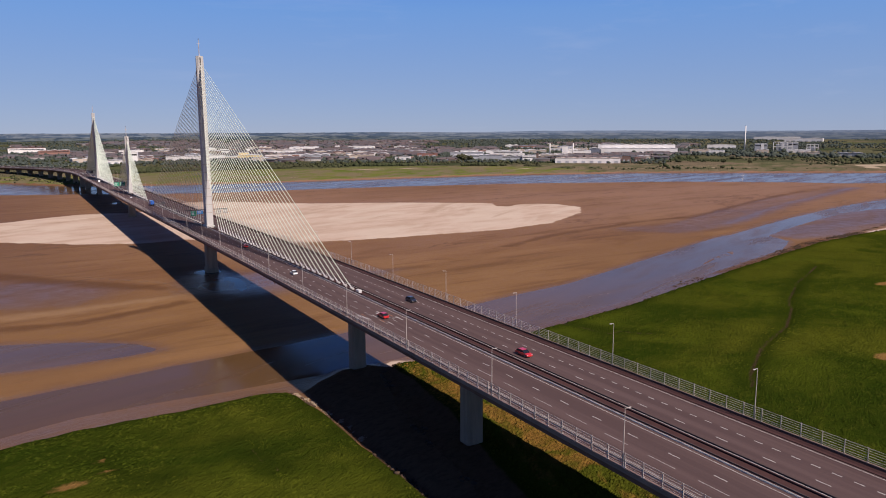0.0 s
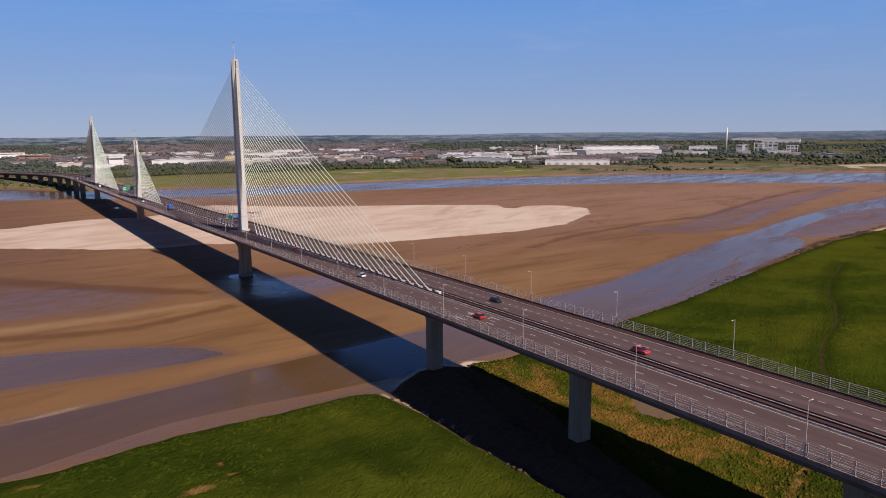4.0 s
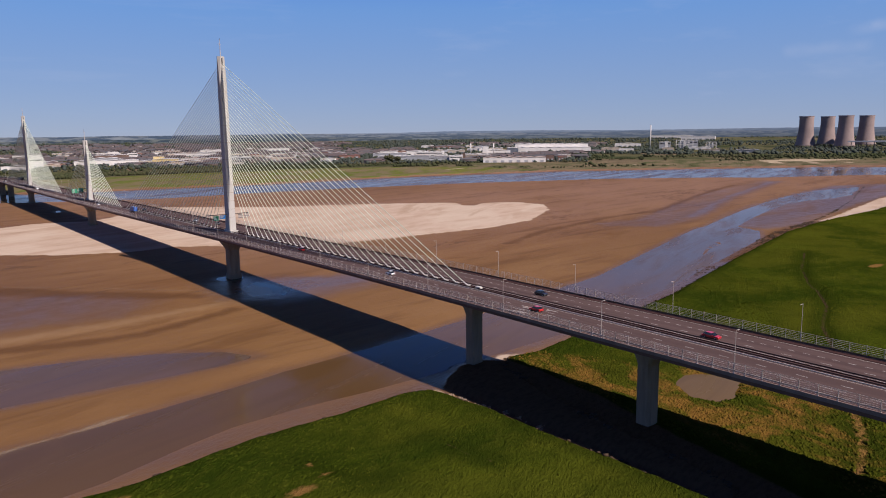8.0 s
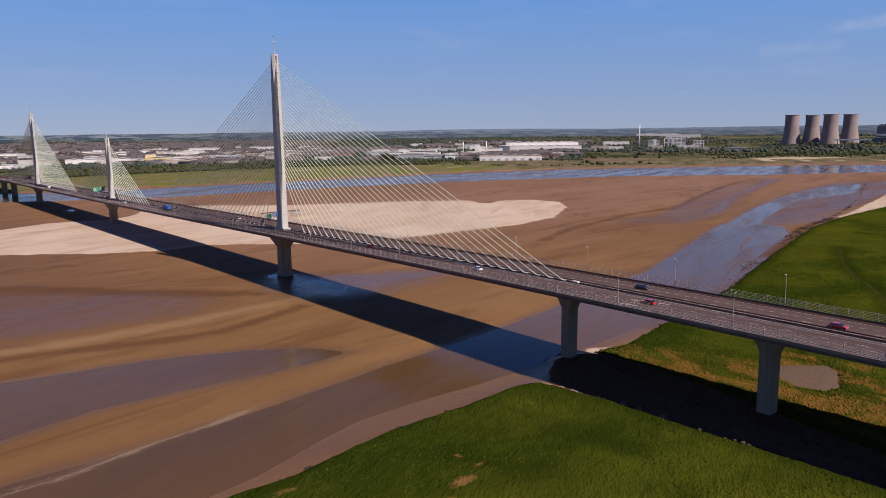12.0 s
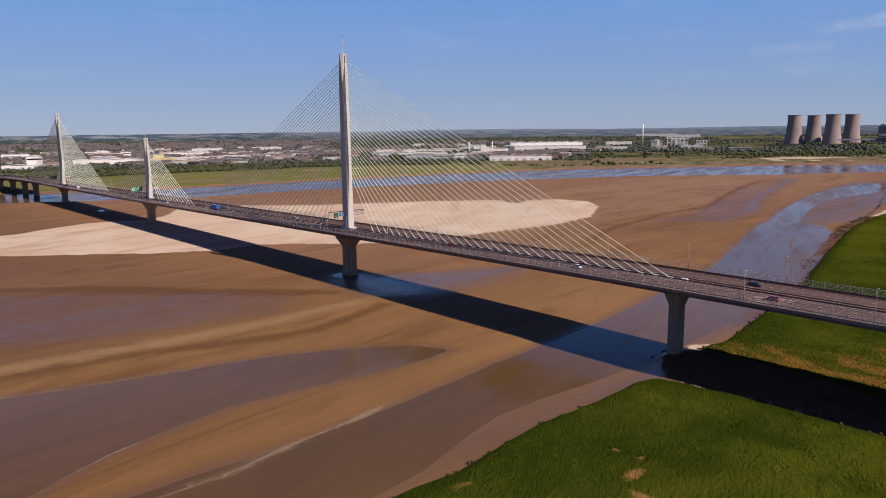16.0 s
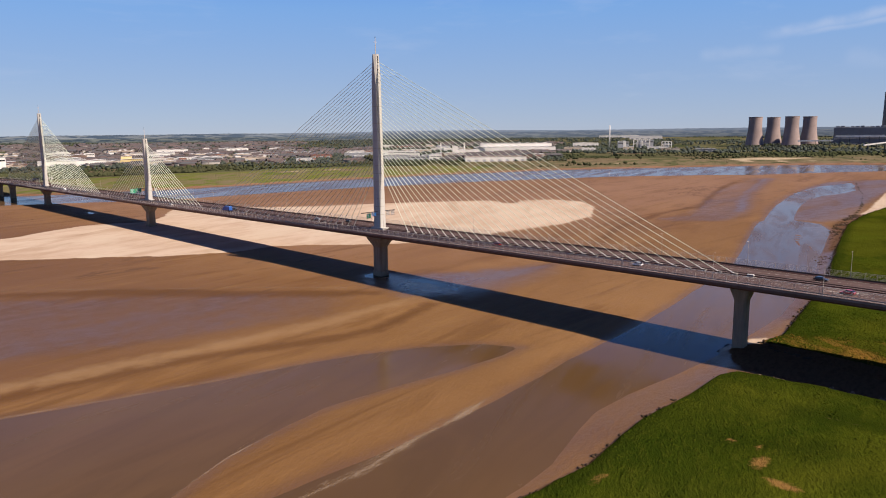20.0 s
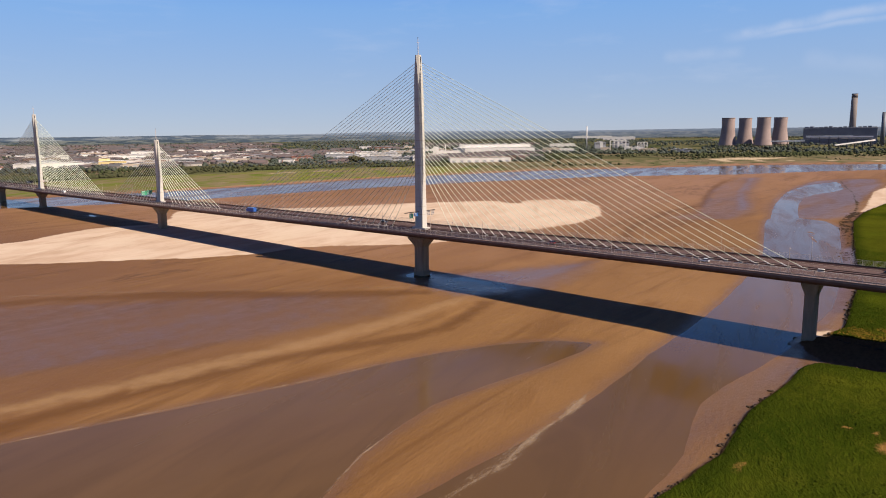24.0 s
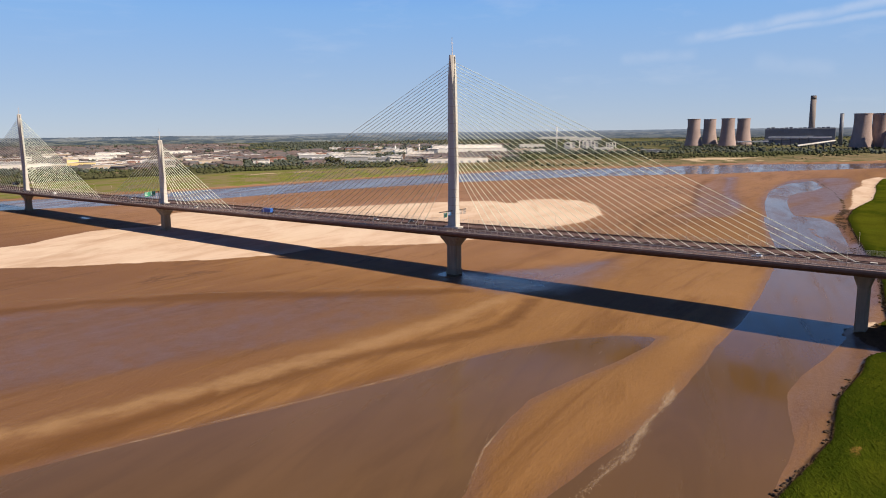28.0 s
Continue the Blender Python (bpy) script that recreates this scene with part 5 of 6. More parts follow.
shed("warehouse", "long white shed at the edge of town", 266, 2297, 80, 11, -10, "white", "pale", 30, 2, 3)
shed("warehouse", "brick-red shed with a pitched roof", 976, 1446, 62, 8, -31, "brick", "red", 30, 2, 3)
shed("warehouse", "small blue shed by the yard", 838, 1129, 29, 5, -32, "blue", "grey", 15, 1, 2)
shed("warehouse", "white distribution shed before the hills", 3050, 1560, 160, 16, -62, "white", "pale", 60, 2, 6)
shed("warehouse", "white distribution shed far behind the fields", 3350, 1900, 220, 15, -60, "white", "pale", 60, 2, 6)
misc = random.Random(11)
for i in range(80):
    # the many small works and shops of the town
    a, r = radians(misc.uniform(6, 44)), misc.uniform(1900, 3000)
    x, y = -150 + r * math.sin(a), -380 + r * math.cos(a)
    w = misc.uniform(28, 75)
    tone = misc.choice(("white", "white", "grey", "beige", "brick"))
    shed("warehouse", "small %s industrial unit in the town" % tone, x, y, w, misc.uniform(6, 10), -math.degrees(a) + misc.uniform(-15, 15), tone, misc.choice(("pale", "pale", "grey", "beige")), misc.uniform(20, 35), misc.choice((1, 2, 3)), 3)
chimney("white slender works chimney", 1329, 1300, 38, 2.2, 1.6, WALLS["white"])
chimney("white steel chimney by the factory", 1356, 1224, 39, 1.9, 1.5, WALLS["white"])
chimney("tall thin white chimney of the waste plant", 2067, 1153, 86, 2.6, 1.7, WALLS["white"])

# ---------------------------------------------------------------- the power station
COOLING = worn("tower_concrete", (0.305, 0.238, 0.220), (0.226, 0.176, 0.165), 0.9, 0.0, 0.02, 0.25, 0.0)


def cooling_tower(x, y, top, waist=22.8):
    z0 = ground_at(x, y)
    h = top - z0
    ob = thing("cooling_tower", Matrix.Translation((x, y, z0)), "brown-grey concrete cooling tower of a power station", "cooling tower", "power station cooling towers")
    n, outer, inner = 40, [], []
    for k in range(19):
        u = k / 18
        z = 7 + (h - 7) * u
        r = waist * math.sqrt(1 + ((u - 0.80) / 0.60) ** 2 * 0.55)
        for rr, out in ((r, outer), (r - 0.7, inner)):
            out.append([(rr * math.cos(6.28319 * i / n), rr * math.sin(6.28319 * i / n), z) for i in range(n)])
    part("shell", loft(outer + inner[::-1] + [outer[0]], cap=False), COOLING, ob, smooth=True)
    part("top_ring", loft([[(r * math.cos(6.28319 * i / n), r * math.sin(6.28319 * i / n), z) for i in range(n)] for r, z in ((waist * 1.045, h - 1.8), (waist * 1.065, h - 1.8), (waist * 1.065, h + 0.3), (waist * 1.01, h + 0.3), (waist * 1.01, h - 1.8))], cap=False), COOLING, ob, "pale top ring")
    rb = math.hypot(outer[0][0][0], outer[0][0][1])
    for i in range(18):
        a = 6.28319 * i / 18
        part("leg", box_bm(-0.6, 0.6, -0.6, 0.6, -1.0, 7.4), COOLING, ob, "", pose(rb * math.cos(a), rb * math.sin(a), 0, 0, 0, math.degrees(a)))
    return ob


for x, y in ((2396, 751), (2548, 744), (2422, 633), (2541, 613)):
    cooling_tower(x, y, 118.0)
for x, y in ((2352, 184), (2409, 140), (2316, 83), (2385, 40)):
    cooling_tower(x, y, 123.5, 25.5)
stack = chimney("very tall grey concrete power station chimney with a dark top", 2760, 424, 186, 12.2, 10.4, worn("chimney_concrete", (0.196, 0.172, 0.162), (0.150, 0.132, 0.125), 0.9, 0.0, 0.02, 0.25, 0.0), ground_at(2760, 424))
part("top_band", tube(10.75, 10.5, 14.0, 16, 171.0), worn("soot", (0.165, 0.142, 0.134), (0.125, 0.108, 0.102), 0.9), stack, "soot-darkened top", smooth=True)
chimney("dark slender steel chimney of the power station", 2637, 298, 117, 7.3, 6.8, WALLS["dark"])
boiler = thing("boiler_house", pose(2738, 462, ground_at(2738, 462) - 1, 0, 0, 103), "huge dark boiler house with a notched roofline", "power station")
part("hall", box_bm(-124, 121, -30, 30, 0, 62, 1.0), WALLS["dark"], boiler)
part("window", box_bm(-112, 108, 30.05, 30.6, 26, 31), WALLS["white"], boiler, "pale horizontal band")
for k in range(15):
    x0 = -121 + 16.0 * k
    part("roof_vent", box_bm(x0, x0 + 12.5, -24, 24, 62, 65 + (k * 7 % 4), 0.6), WALLS["dark"], boiler)
low = shed("turbine_hall", "long grey turbine hall with a pale roof edge", 2690, 452, 250, 20, 283 - 360, "dark", "grey", 40, 1, 8)


def conveyor(label, a, b, depth=5.0):
    """A covered coal conveyor between two points, carried on trestles."""
    (ax, ay, az), (bx, by, bz) = a, b
    g = ground_at((ax + bx) / 2, (ay + by) / 2)
    l = math.hypot(bx - ax, by - ay)
    ob = thing("conveyor", pose(ax, ay, g, 0, 0, math.degrees(math.atan2(by - ay, bx - ax))), label, "conveyor")
    part("gallery", loft([[(0, yy, az - g), (l, yy, bz - g), (l, yy, bz - g + depth), (0, yy, az - g + depth)] for yy in (-3, 3)]), WALLS["white"], ob)
    for k in range(5):
        u = (k + 0.5) / 5
        part("trestle", box_bm(l * u - 0.8, l * u + 0.8, -2.5, 2.5, -1, az - g + (bz - az) * u + 0.2), DARK_STEEL, ob)


conveyor("white inclined coal conveyor before the boiler house", (2106, 316, 24), (2207, 232, 38), 3.6)
conveyor("white level conveyor bridge beside the cooling towers", (2135, 511, 35), (2163, 417, 36), 4.0)
conveyor("long white conveyor along the front of the boiler house", (2414, 486, 46), (2448, 348, 47), 5.0)
# ---------------------------------------------------------------- woods and houses of the plain
rng = np.random.RandomState(7)


def scatter_mesh(name, template, faces, pts, size, squash, material, turn=None, rough=0.16):
    """Many copies of a small form joined into one mesh; every copy is scaled and turned on its own."""
    n, k = len(pts), len(template)
    a = rng.uniform(0, 6.283, n) if turn is None else turn
    c, s = np.cos(a)[:, None], np.sin(a)[:, None]
    t = template[None] * (1 + 0.0 * size[:, None, None])
    x = (t[..., 0] * c - t[..., 1] * s) * size[:, None]
    y = (t[..., 0] * s + t[..., 1] * c) * size[:, None]
    z = t[..., 2] * squash[:, None]
    v = np.stack([x, y, z], -1)
    v = v + (rng.uniform(-1, 1, v.shape) * (rough * size)[:, None, None]) + pts[:, None, :]
    f = (np.arange(n)[:, None, None] * k + faces[None]).reshape(-1, faces.shape[1])
    return np_mesh(name, v.reshape(-1, 3), f, material)


def ball(sub):
    bm = bmesh.new()
    bmesh.ops.create_icosphere(bm, subdivisions=sub, radius=1.0)
    v = np.array([p.co[:] for p in bm.verts])
    f = np.array([[q.index for q in p.verts] for p in bm.faces])
    bm.free()
    return v, f


BALL_V, BALL_F = ball(1)
BALL2_V, BALL2_F = ball(2)


def sector(n, r0, r1, a0, a1, power=1.0):
    r = r0 + (r1 - r0) * rng.uniform(0, 1, n) ** power
    a = np.radians(rng.uniform(a0, a1, n))
    return -180 + r * np.sin(a), -350 + r * np.cos(a)


def crowns(name, label, x, y, lo, hi, material, keep):
    z, f = terrain(x, y)
    ok = keep(x, y, f)
    x, y, z = x[ok], y[ok], z[ok]
    size = rng.uniform(lo, hi, len(x)) * rng.choice([0.4, 0.6, 0.85, 1.2], len(x))
    size = size * np.clip(1.3 - np.hypot(x, y) / 6500, 0.55, 1.0)
    tall = size * rng.uniform(0.55, 0.95, len(x))
    pts = np.stack([x, y, z + tall * 0.72], -1)
    me = scatter_mesh(name, BALL_V, BALL_F, pts, size, tall, material, None, 0.42)
    tagged(new(name, me), label, "woodland", kind="stuff")


BUILT = np.array([(o.location.x, o.location.y) for o in bpy.data.objects if o.get("category") in ("warehouse", "factory", "works", "power plant", "plant frame", "office block", "cooling tower", "barn", "silo", "turbine hall") and o.parent is None])


def clear_of_buildings(x, y, d=42.0):
    best = np.full(x.shape, 1e9)
    for bx, by in BUILT:
        best = np.minimum(best, np.hypot(x - bx, y - by))
    return best > d


def towny(x, y):
    """Where the town stands thick."""
    return waves(x, y, 260.0, 21, 3) + 0.9 * np.exp(-((x - 650) / 900) ** 2 - ((y - 2250) / 650) ** 2)


x, y = sector(26000, 1150, 2600, -14, 104)
crowns("riverside_trees", "dark green trees and scrub along the far bank", x, y, 2.0, 4.2, WOOD_LEAF, lambda x, y, f: ((x > 0) | (y > 1350)) & (f["north"] > np.where(x > 1150, 150, 45)) & (f["meadow"] < -8) & (f["bare"] < -14) & clear_of_buildings(x, y) & (waves(x, y, 70.0, 22) + 0.35 * waves(x, y, 400.0, 23) > 0.16 * np.clip((x - 900) / 600, -1, 1)))
x, y = sector(30000, 2200, 4300, -18, 106)
crowns("far_woods", "dark green far woods rising to the horizon", x, y, 3.6, 7.0, HAZED_LEAF, lambda x, y, f: (f["north"] > 60) & clear_of_buildings(x, y, 60) & (waves(x, y, 150.0, 24) - 0.15 - 0.5 * np.maximum(towny(x, y), 0) * (np.hypot(x, y) < 3300) > -0.22))
x, y = sector(26000, 1750, 3600, 52, 102)
crowns("station_woods", "dark woods and hedges round the power station", x, y, 2.4, 4.6, HAZED_LEAF, lambda x, y, f: (f["north"] > 190) & (f["bare"] < -14) & clear_of_buildings(x, y, 36) & (waves(x, y, 90.0, 26) + 0.5 * waves(x, y, 300.0, 53) > 0.12 + 0.5 * (np.hypot(x, y) < 2250)))
x, y = sector(26000, 1700, 3900, -14, 52)
crowns("town_trees", "trees in the streets and gardens of the town", x, y, 2.6, 5.0, HAZED_LEAF, lambda x, y, f: (f["north"] > 60) & (f["meadow"] < -8) & clear_of_buildings(x, y, 34) & (waves(x, y, 120.0, 27) > -0.35))
# the belt of trees that edges the meadow
belt = [(20, 1060), (60, 1010), (200, 1040), (344, 1035), (440, 985), (560, 1010), (742, 910), (870, 775)]
bx, by = [], []
for (ax, ay), (cx, cy) in zip(belt, belt[1:]):
    k = int(math.hypot(cx - ax, cy - ay) * 4)
    u = rng.uniform(0, 1, k)
    depth = rng.uniform(0, 1, k) ** 1.3 * (75 if cx < 600 else 22)
    bx.append(ax + (cx - ax) * u + depth * 0.35)
    by.append(ay + (cy - ay) * u + depth)
crowns("tree_belt", "dense dark belt of trees behind the meadow", np.concatenate(bx), np.concatenate(by), 2.2, 4.4, WOOD_LEAF, lambda x, y, f: (f["north"] > 10) & ((x < 260) | (waves(x, y, 45.0, 54) > 0.1)))
u = rng.uniform(0, 1, 1800)
sx = 1620 + 620 * u + rng.normal(0, 22, 1800)
sy = 560 - 560 * u + rng.normal(0, 30, 1800)
crowns("station_trees", "dark trees screening the power station", sx, sy, 2.4, 4.8, WOOD_LEAF, lambda x, y, f: (f["north"] > 130) & (f["bare"] < -12) & (waves(x, y, 60.0, 25) > -0.35))
u = rng.uniform(0, 1, 160)
crowns("bank_scrub", "low scrub along the far river bank", 880 + 720 * u + rng.normal(0, 12, 160), 720 - 560 * u + rng.normal(0, 14, 160), 0.8, 1.8, WOOD_LEAF, lambda x, y, f: (f["north"] > 40) & (f["bare"] < -8))
u = rng.uniform(0, 1, 140)
crowns("approach_scrub", "low scrub under the northern approach", -10 - 150 * u + rng.normal(0, 16, 140), 815 + 330 * u + rng.normal(0, 22, 140), 1.0, 2.2, WOOD_LEAF, lambda x, y, f: f["north"] > 3)


def tree(x, y, h, r):
    """A single tree: tapered trunk, limbs and a crown of many clumps."""
    z = ground_at(x, y)
    ob = thing("tree", Matrix.Translation((x, y, z)), "large dark solitary tree beside the works", "tree")
    trunk = part("trunk", tube(0.6, 0.3, h * 0.6, 8), BARK, ob)
    for k in range(5):
        part("limb", tube(0.25, 0.1, h * 0.4, 6), BARK, trunk, "", Matrix.Translation((0, 0, h * 0.35)) @ pose(0, 0, 0, 45, 0, 72 * k))
    c = rng.normal(0, 1, (90, 3))
    c = c / np.linalg.norm(c, axis=1)[:, None] * rng.uniform(0.45, 1.0, 90)[:, None] * np.array([r, r, h * 0.36])
    size = rng.uniform(0.16, 0.3, 90) * r
    me = scatter_mesh("crown", BALL_V, BALL_F, c + np.array([0, 0, h * 0.6]), size, size, WOOD_LEAF)
    child("crown", me, ob)


tree(876, 1096, 18, 13)
tree(893, 1086, 15, 9)
for tx, ty, th in ((1290, 640, 10), (1330, 600, 8)):
    tree(tx, ty, th, th * 0.55)


def houses():
    """Rows of pitched houses in the town, far off: walls and roofs as two joined meshes."""
    wall_v, wall_f, roof_v, roof_f, rows = [], [], [], [], []
    while len(rows) < 3000:
        a, r = radians(rng.uniform(-12, 52)), rng.uniform(1850, 3700)
        cx, cy = -180 + r * math.sin(a), -350 + r * math.cos(a)
        if towny(np.array([cx]), np.array([cy]))[0] < (0.05 if r < 3300 else 0.25):
            continue
        if not clear_of_buildings(np.array([cx]), np.array([cy]), 55)[0]:
            continue
        base = rng.uniform(0, 3.14)
        for row in range(rng.randint(2, 5)):
            l, d, h = rng.uniform(18, 46), rng.uniform(8, 10), rng.uniform(5.0, 6.5)
            ox, oy = cx - math.sin(base) * row * 27 + rng.uniform(-8, 8), cy + math.cos(base) * row * 27
            rows.append((ox, oy, base, l, d, h))
    ground = terrain(np.array([r[0] for r in rows]), np.array([r[1] for r in rows]))[0]
    for (ox, oy, base, l, d, h), z in zip(rows, ground):
        c, s = math.cos(base), math.sin(base)

        def at(px, py, pz):
            return (ox + px * c - py * s, oy + px * s + py * c, z + pz)
        k = len(wall_v)
        wall_v += [at(px, py, pz) for pz in (-1, h) for px, py in ((-l / 2, -d / 2), (l / 2, -d / 2), (l / 2, d / 2), (-l / 2, d / 2))]
        wall_f += [(k + i, k + (i + 1) % 4, k + 4 + (i + 1) % 4, k + 4 + i) for i in range(4)]
        k, g = len(roof_v), h + d * 0.36
        roof_v += [at(-l / 2 - .3, -d / 2 - .4, h), at(l / 2 + .3, -d / 2 - .4, h), at(l / 2 + .3, 0, g), at(-l / 2 - .3, 0, g), at(-l / 2 - .3, d / 2 + .4, h), at(l / 2 + .3, d / 2 + .4, h)]
        roof_f += [(k, k + 1, k + 2, k + 3), (k + 3, k + 2, k + 5, k + 4)]
    wm = island_material("house_walls", [(0.105, 0.076, 0.070), (0.125, 0.094, 0.086), (0.330, 0.305, 0.285), (0.095, 0.072, 0.068), (0.170, 0.148, 0.136)])
    rm = island_material("house_roofs", [(0.092, 0.072, 0.070), (0.120, 0.086, 0.080), (0.088, 0.084, 0.088), (0.100, 0.076, 0.074), (0.086, 0.086, 0.092), (0.130, 0.096, 0.090)])
    tagged(new("town_house_walls", np_mesh("town_house_walls", wall_v, wall_f, wm)), "brick and rendered walls of far town houses", "houses", kind="stuff")
    tagged(new("town_house_roofs", np_mesh("town_house_roofs", roof_v, roof_f, rm)), "red and brown pitched roofs of far town houses", "houses", kind="stuff")


houses()


# ---------------------------------------------------------------- saltmarsh growth and crumbling banks
def tufts(name, label, x, y, lo, hi, material, keep, stretch):
    z, f = terrain(x, y)
    ok = keep(x, y, z, f)
    x, y, z = x[ok], y[ok], z[ok]
    size = rng.uniform(lo, hi, len(x))
    dome_v = np.array([(0.0, 0, 1.0)] + [(math.cos(a), math.sin(a) / stretch, 0.35) for a in np.arange(6) * 1.0472] + [(1.25 * math.cos(a), 1.25 * math.sin(a) / stretch, -0.3) for a in np.arange(6) * 1.0472])
    dome_f = np.array([(0, 1 + i, 1 + (i + 1) % 6) for i in range(6)] + [(1 + i, 7 + i, 7 + (i + 1) % 6) for i in range(6)] + [(1 + i, 7 + (i + 1) % 6, 1 + (i + 1) % 6) for i in range(6)])
    turn = 0.6 + 0.9 * waves(x, y, 25.0, 31) + rng.normal(0, 0.35, len(x))
    pts = np.stack([x, y, z - 0.02], -1)
    tagged(new(name, scatter_mesh(name, dome_v, dome_f, pts, size, size * rng.uniform(0.25, 0.6, len(x)), material, turn)), label, "grass", kind="stuff")


N = 90000
x, y = rng.uniform(-240, 210, N), rng.uniform(-400, -150, N)
tufts("marsh_grass", "lumpy green saltmarsh grass", x, y, 0.22, 0.6, GRASS_TUFT, lambda x, y, z, f: (f["marsh"] > 0.6) & (f["pond"] < -1) & (f["bare"] < -0.6) & (f["soil"] < -1.2) & (f["dry"] < 3) & (waves(x, y, 11.0, 32) + 0.6 * waves(x, y, 3.5, 33) > -0.05), 3.0)
x, y = rng.uniform(0, 70, 14000), rng.uniform(-440, -208, 14000)
tufts("reed_clumps", "straw-brown reed clumps beside the viaduct", x, y, 0.3, 0.75, REED_TUFT, lambda x, y, z, f: (f["marsh"] > 0.6) & (f["pond"] < -0.8) & (f["dry"] > -3) & (f["soil"] < -0.5), 2.2)

# clods and slumped blocks at the foot of the marsh edge
edge = RIVER_MARSH[2:33]
cx, cy = [], []
for (ax, ay), (bx2, by2) in zip(edge, edge[1:]):
    k = int(min(math.hypot(bx2 - ax, by2 - ay), 160) * (1.7 if -170 < ax < 420 else 1.0))
    u = rng.uniform(0, 1, k)
    cx.append(ax + (bx2 - ax) * u)
    cy.append(ay + (by2 - ay) * u)
cx, cy = np.concatenate(cx), np.concatenate(cy)
for name, label, mat, sel in (("bank_clods", "dark slumped clods along the marsh edge", CLOD, slice(0, None, 1)), ("pale_clods", "pale crumbled clods along the marsh edge", PALE_CLOD, slice(0, None, 45))):
    x, y = cx[sel] + rng.normal(0, 0.6, len(cx[sel])), cy[sel] + rng.normal(0.1, 0.6, len(cx[sel]))
    ok = waves(x, y, 6.0, 45) + 0.5 * waves(x, y, 2.5, 46) > 0.08
    x, y = x[ok], y[ok]
    if mat is PALE_CLOD:
        ok = ~((x > -30) & (x < 8) & (y < -216))
        x, y = x[ok], y[ok]
    z = terrain(x, y)[0]
    size = rng.uniform(0.25, 1.0, len(x)) ** 1.6 * 0.8
    tagged(new(name, scatter_mesh(name, BALL_V[:, :] * np.array([1.3, 0.9, 0.8]), BALL_F, np.stack([x, y, z + 0.1 * size], -1), size, size * 0.7, mat)), label, "clods", kind="stuff")

LIP = np.array([(-26.2, -216.6), (-26.0, -221.2), (-24.5, -224.4), (-24.0, -230.1), (-23.3, -237.1), (-22.9, -244.5), (-22.5, -248.4), (-22.6, -257.1), (-22.5, -260.4)])
lu = rng.uniform(0, len(LIP) - 1.001, 520)
lu = lu[np.sin(lu * 5.2) + 0.6 * np.sin(lu * 11.0 + 1.0) + 0.35 * (lu - 3.5 < 0) > 0.1]
li = lu.astype(int)
lp = LIP[li] + (LIP[li + 1] - LIP[li]) * (lu - li)[:, None] + rng.normal(0, 0.42, (len(lu), 2))
size = rng.uniform(0.3, 1.0, len(lp)) ** 1.5 * 0.55
tagged(new("lip_clods", scatter_mesh("lip_clods", BALL_V * np.array([1.3, 1.0, 0.8]), BALL_F, np.stack([lp[:, 0], lp[:, 1], terrain(lp[:, 0], lp[:, 1])[0] + 0.15 * size], -1), size, size * 0.7, PALE_CLOD, None, 0.25)), "pale sunlit clods on the lip of the muddy gully", "clods", kind="stuff")

bu = rng.uniform(0, len(BANK_E) - 1.001, 3600)
bi = bu.astype(int)
bank = np.array(BANK_E, float)
bp = bank[bi] + (bank[bi + 1] - bank[bi]) * (bu - bi)[:, None] + np.stack([rng.normal(0, 3.0, 3600), rng.normal(1.0, 2.6, 3600)], -1)
bz, bf = terrain(bp[:, 0], bp[:, 1])
keep = (bf["marsh"] < 0.5) & ((bp[:, 0] > 340) | (rng.uniform(0, 1, len(bp)) < 0.3)) & (bp[:, 0] > 190) & (waves(bp[:, 0], bp[:, 1], 7.0, 63) > -0.1)
bp, bz = bp[keep], bz[keep]
size = rng.uniform(0.25, 1.0, len(bp)) ** 2.2 * 0.85
tagged(new("bank_rubble", scatter_mesh("bank_rubble", BALL_V * np.array([1.4, 1.0, 0.7]), BALL_F, np.stack([bp[:, 0], bp[:, 1], bz + 0.05], -1), size, size * 0.5, CLOD, None, 0.25)), "dark mud blocks slumped on the bank upstream", "clods", kind="stuff")


# ---------------------------------------------------------------- froth lines on the ebb
FROTH = worn("froth", (0.235, 0.165, 0.105), (0.180, 0.116, 0.066), 0.8)


def froth(name, label, line, n, spread, lo, hi):
    seg = np.array(line, float)
    i = rng.randint(0, len(seg) - 1, n)
    u = rng.uniform(0, 1, n)[:, None]
    p = seg[i] + (seg[i + 1] - seg[i]) * u
    d = seg[i + 1] - seg[i]
    p = p + rng.normal(0, spread, (n, 2)) + np.stack([np.zeros(n), 1.5 * waves(p[:, 0], p[:, 1], 8.0, 41)], -1)
    z = np.maximum(terrain(p[:, 0], p[:, 1])[0], 0.0) + 0.01
    size = rng.uniform(lo, hi, n)
    turn = np.arctan2(d[:, 1], d[:, 0]) + rng.normal(0, 0.25, n)
    tagged(new(name, scatter_mesh(name, BALL_V * np.array([2.4, 0.32, 0.12]), BALL_F, np.stack([p[:, 0], p[:, 1], z], -1), size, size * 0.08, FROTH, turn)), label, "froth", kind="stuff")


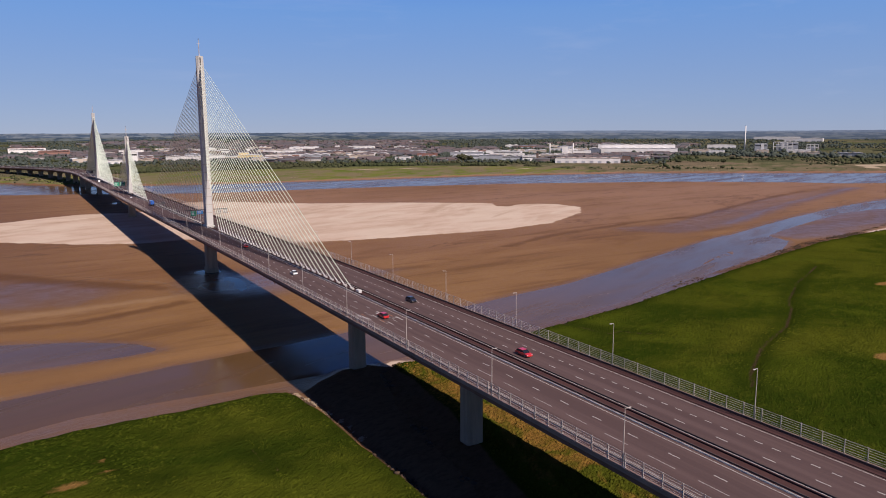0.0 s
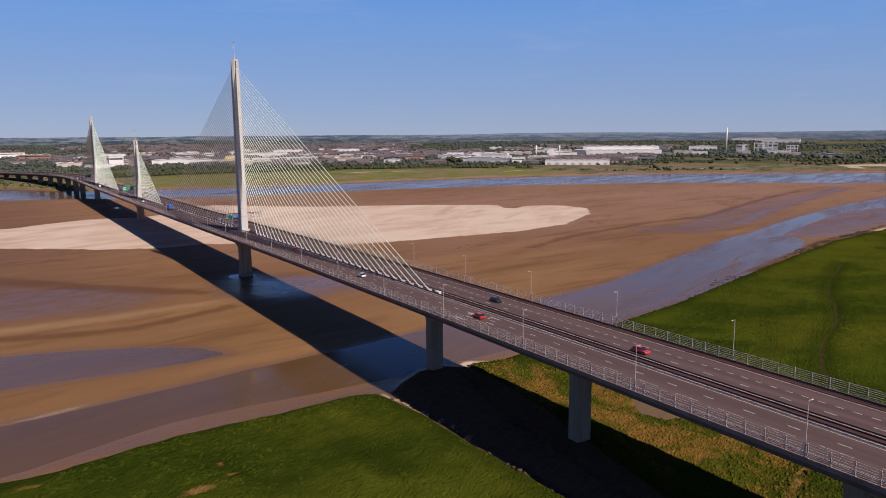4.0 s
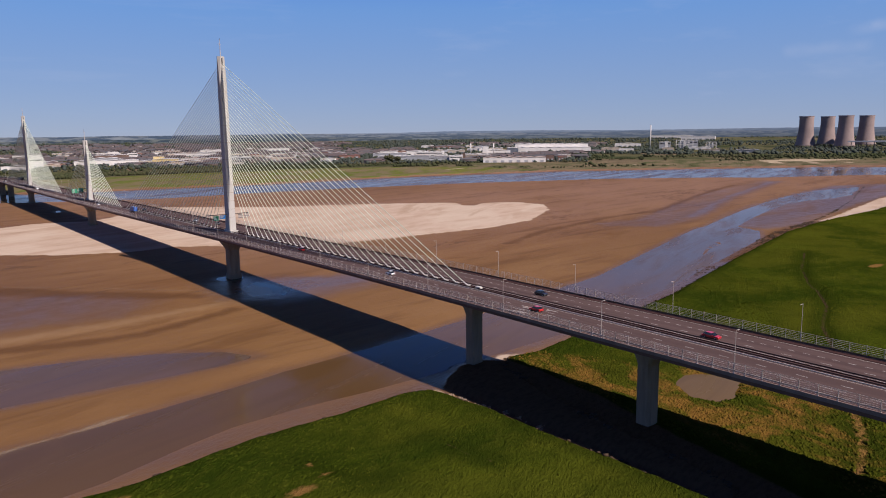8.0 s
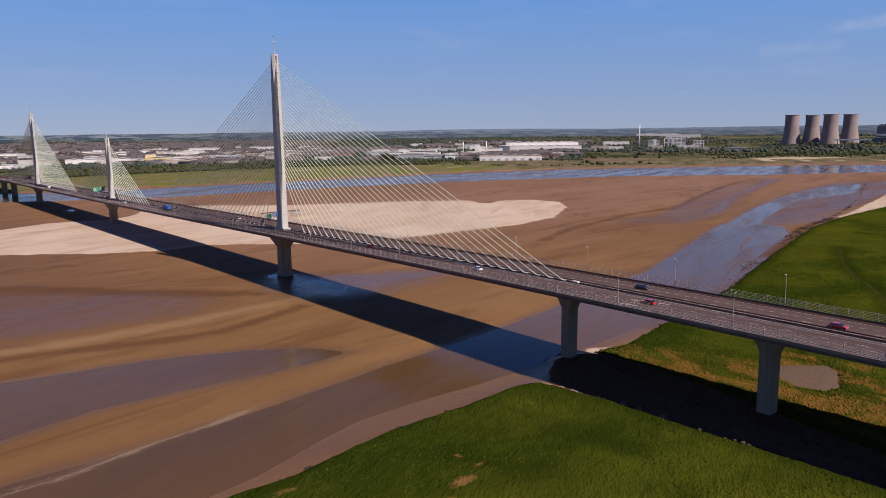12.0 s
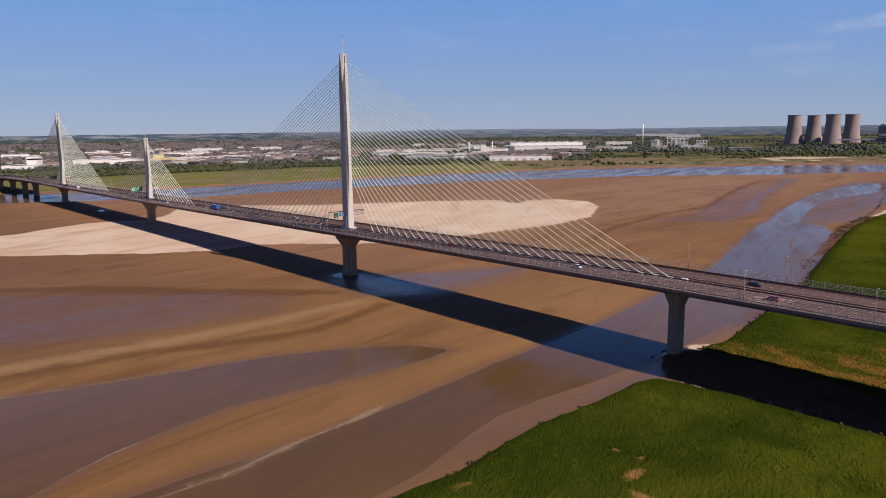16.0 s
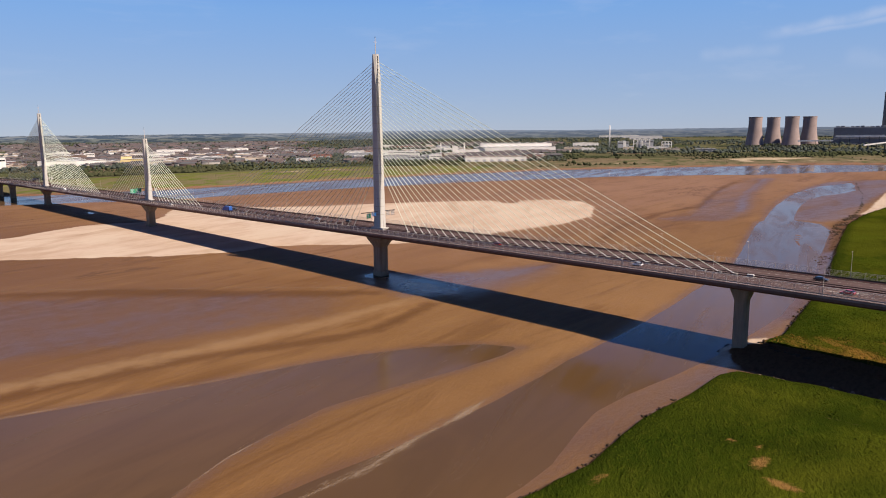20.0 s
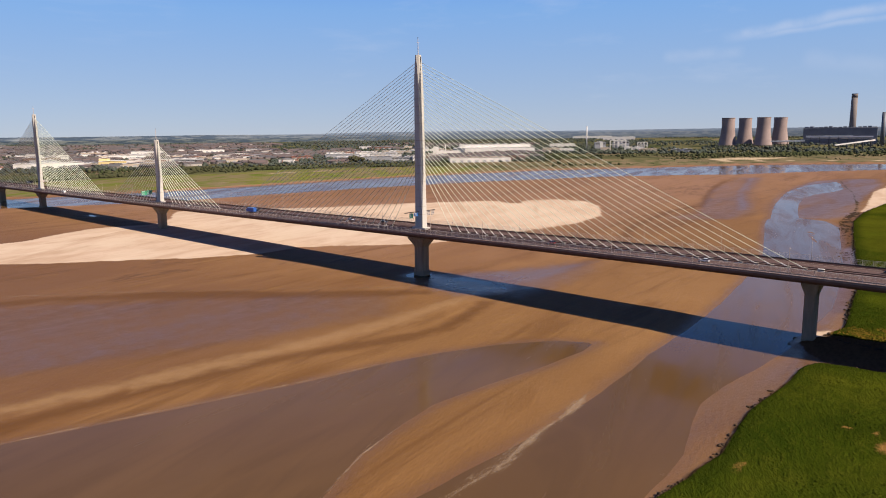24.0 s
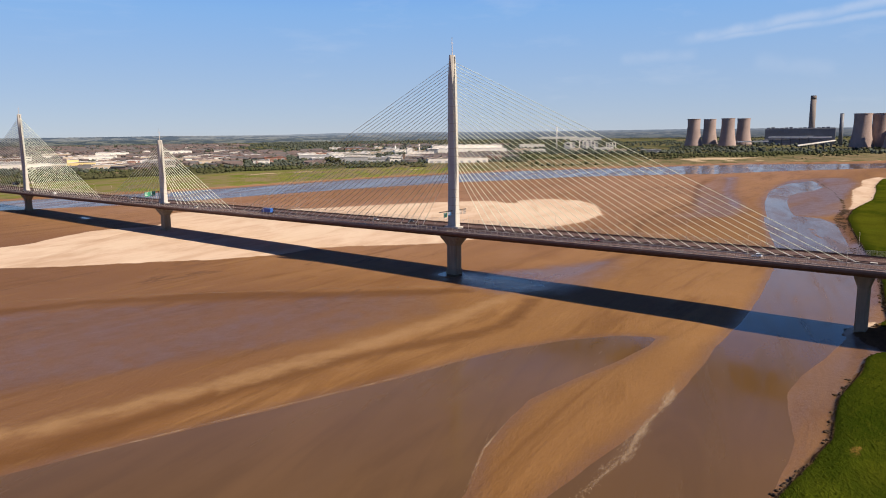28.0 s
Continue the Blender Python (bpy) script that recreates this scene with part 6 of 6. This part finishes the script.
def foam_material():
    """Thin foam, thick along its middle and torn into streaks."""
    n = Nodes("foam", 0.8, 0.0, 0.1)
    tear = n.calc("ADD", n.calc("MULTIPLY", n.noise(0.35, 6.0, 0.7, (5, 1, 1), 8.0, 1.0), 0.6), n.calc("MULTIPLY", n.noise(1.6, 5.0, 0.7, (3, 1, 1), 12.0, 0.6), 0.4))
    body = n.calc("ADD", tear, n.calc("MULTIPLY", n.attr("across"), 0.2))
    n.put(n.b.inputs["Alpha"], n.calc("MULTIPLY", n.span(body, 0.55, 0.82, 0.0, 0.6), n.span(n.attr("across"), 0.0, 0.25)))
    return n.done((0.33, 0.24, 0.165))


FOAM = foam_material()


def foam(name, label, line, half):
    """A ribbon of foam lying on the water."""
    verts, faces, across = [], [], []
    pts = []
    for (ax, ay), (bx, by) in zip(line, line[1:]):
        k = max(2, int(math.hypot(bx - ax, by - ay) / 3))
        pts += [(ax + (bx - ax) * i / k, ay + (by - ay) * i / k) for i in range(k)]
    pts = np.array(pts + [line[-1]])
    d = np.gradient(pts, axis=0)
    d = d / np.linalg.norm(d, axis=1)[:, None]
    off = np.stack([-d[:, 1], d[:, 0]], -1)
    for j, w in enumerate((-1, -0.5, 0, 0.5, 1)):
        p = pts + off * (w * half * (1 + 0.5 * waves(pts[:, 0], pts[:, 1], 9.0, 43)) + 0.5 * half * waves(pts[:, 0], pts[:, 1], 14.0, 44))[:, None]
        z = np.maximum(terrain(p[:, 0], p[:, 1])[0], 0.0) + 0.06
        verts += [(*q2, zz) for q2, zz in zip(p, z)]
        across += list((1 - abs(w)) * np.minimum(1.0, np.minimum(np.arange(len(pts)), len(pts) - 1 - np.arange(len(pts))) / 6.0))
    m = len(pts)
    faces = [(j * m + i, j * m + i + 1, (j + 1) * m + i + 1, (j + 1) * m + i) for j in range(4) for i in range(m - 1)]
    me = np_mesh(name, verts, faces, FOAM)
    at = me.attributes.new("across", "FLOAT", "POINT")
    at.data.foreach_set("value", np.array(across, np.float32))
    tagged(new(name, me), label, "foam", kind="stuff")


foam("foam_line", "pale torn foam line along the tidal channel", [(-185, -181.5), (-177, -181), (-159, -180), (-136, -177), (-120, -174.8), (-107, -172.5), (-92, -169.5)], 2.4)
froth("froth_line", "pale froth line along the tidal channel", [(-185, -181.5), (-177, -181), (-159, -180), (-136, -177), (-120, -174.8), (-107, -172.5)], 420, 0.8, 0.05, 0.2)
froth("shore_froth", "thin pale froth line on the edge of the standing water", [(-230, -74.5), (-205, -81), (-180, -87.5), (-158, -94), (-135, -99)], 150, 0.15, 0.05, 0.16)
froth("bar_froth", "thin pale froth line at the tip of the sand bar", [(-197, -160.5), (-186, -155.5), (-176, -150.5), (-165, -146.5)], 130, 0.15, 0.05, 0.15)
foam("tide_line", "thin pale tide line across the wet mud by the southern pylon", [(-260, 190), (-148, 101), (-94, 48), (-66, 20), (-51, 2), (-31, -20), (-24, -38), (-16, -56), (-6, -68), (8, -72)], 1.1)
foam("shore_line", "thin broken pale line on the rim of the standing water", [(-258, -66.5), (-230, -74), (-205, -80.5), (-180, -87.5), (-158, -93.5), (-126, -100.5), (-108, -105)], 0.7)
foam("bar_line", "thin pale line along the tip of the sand bar", [(-200, -162), (-190, -157), (-176, -150.5), (-165, -147), (-156, -144.5), (-146, -142)], 0.6)
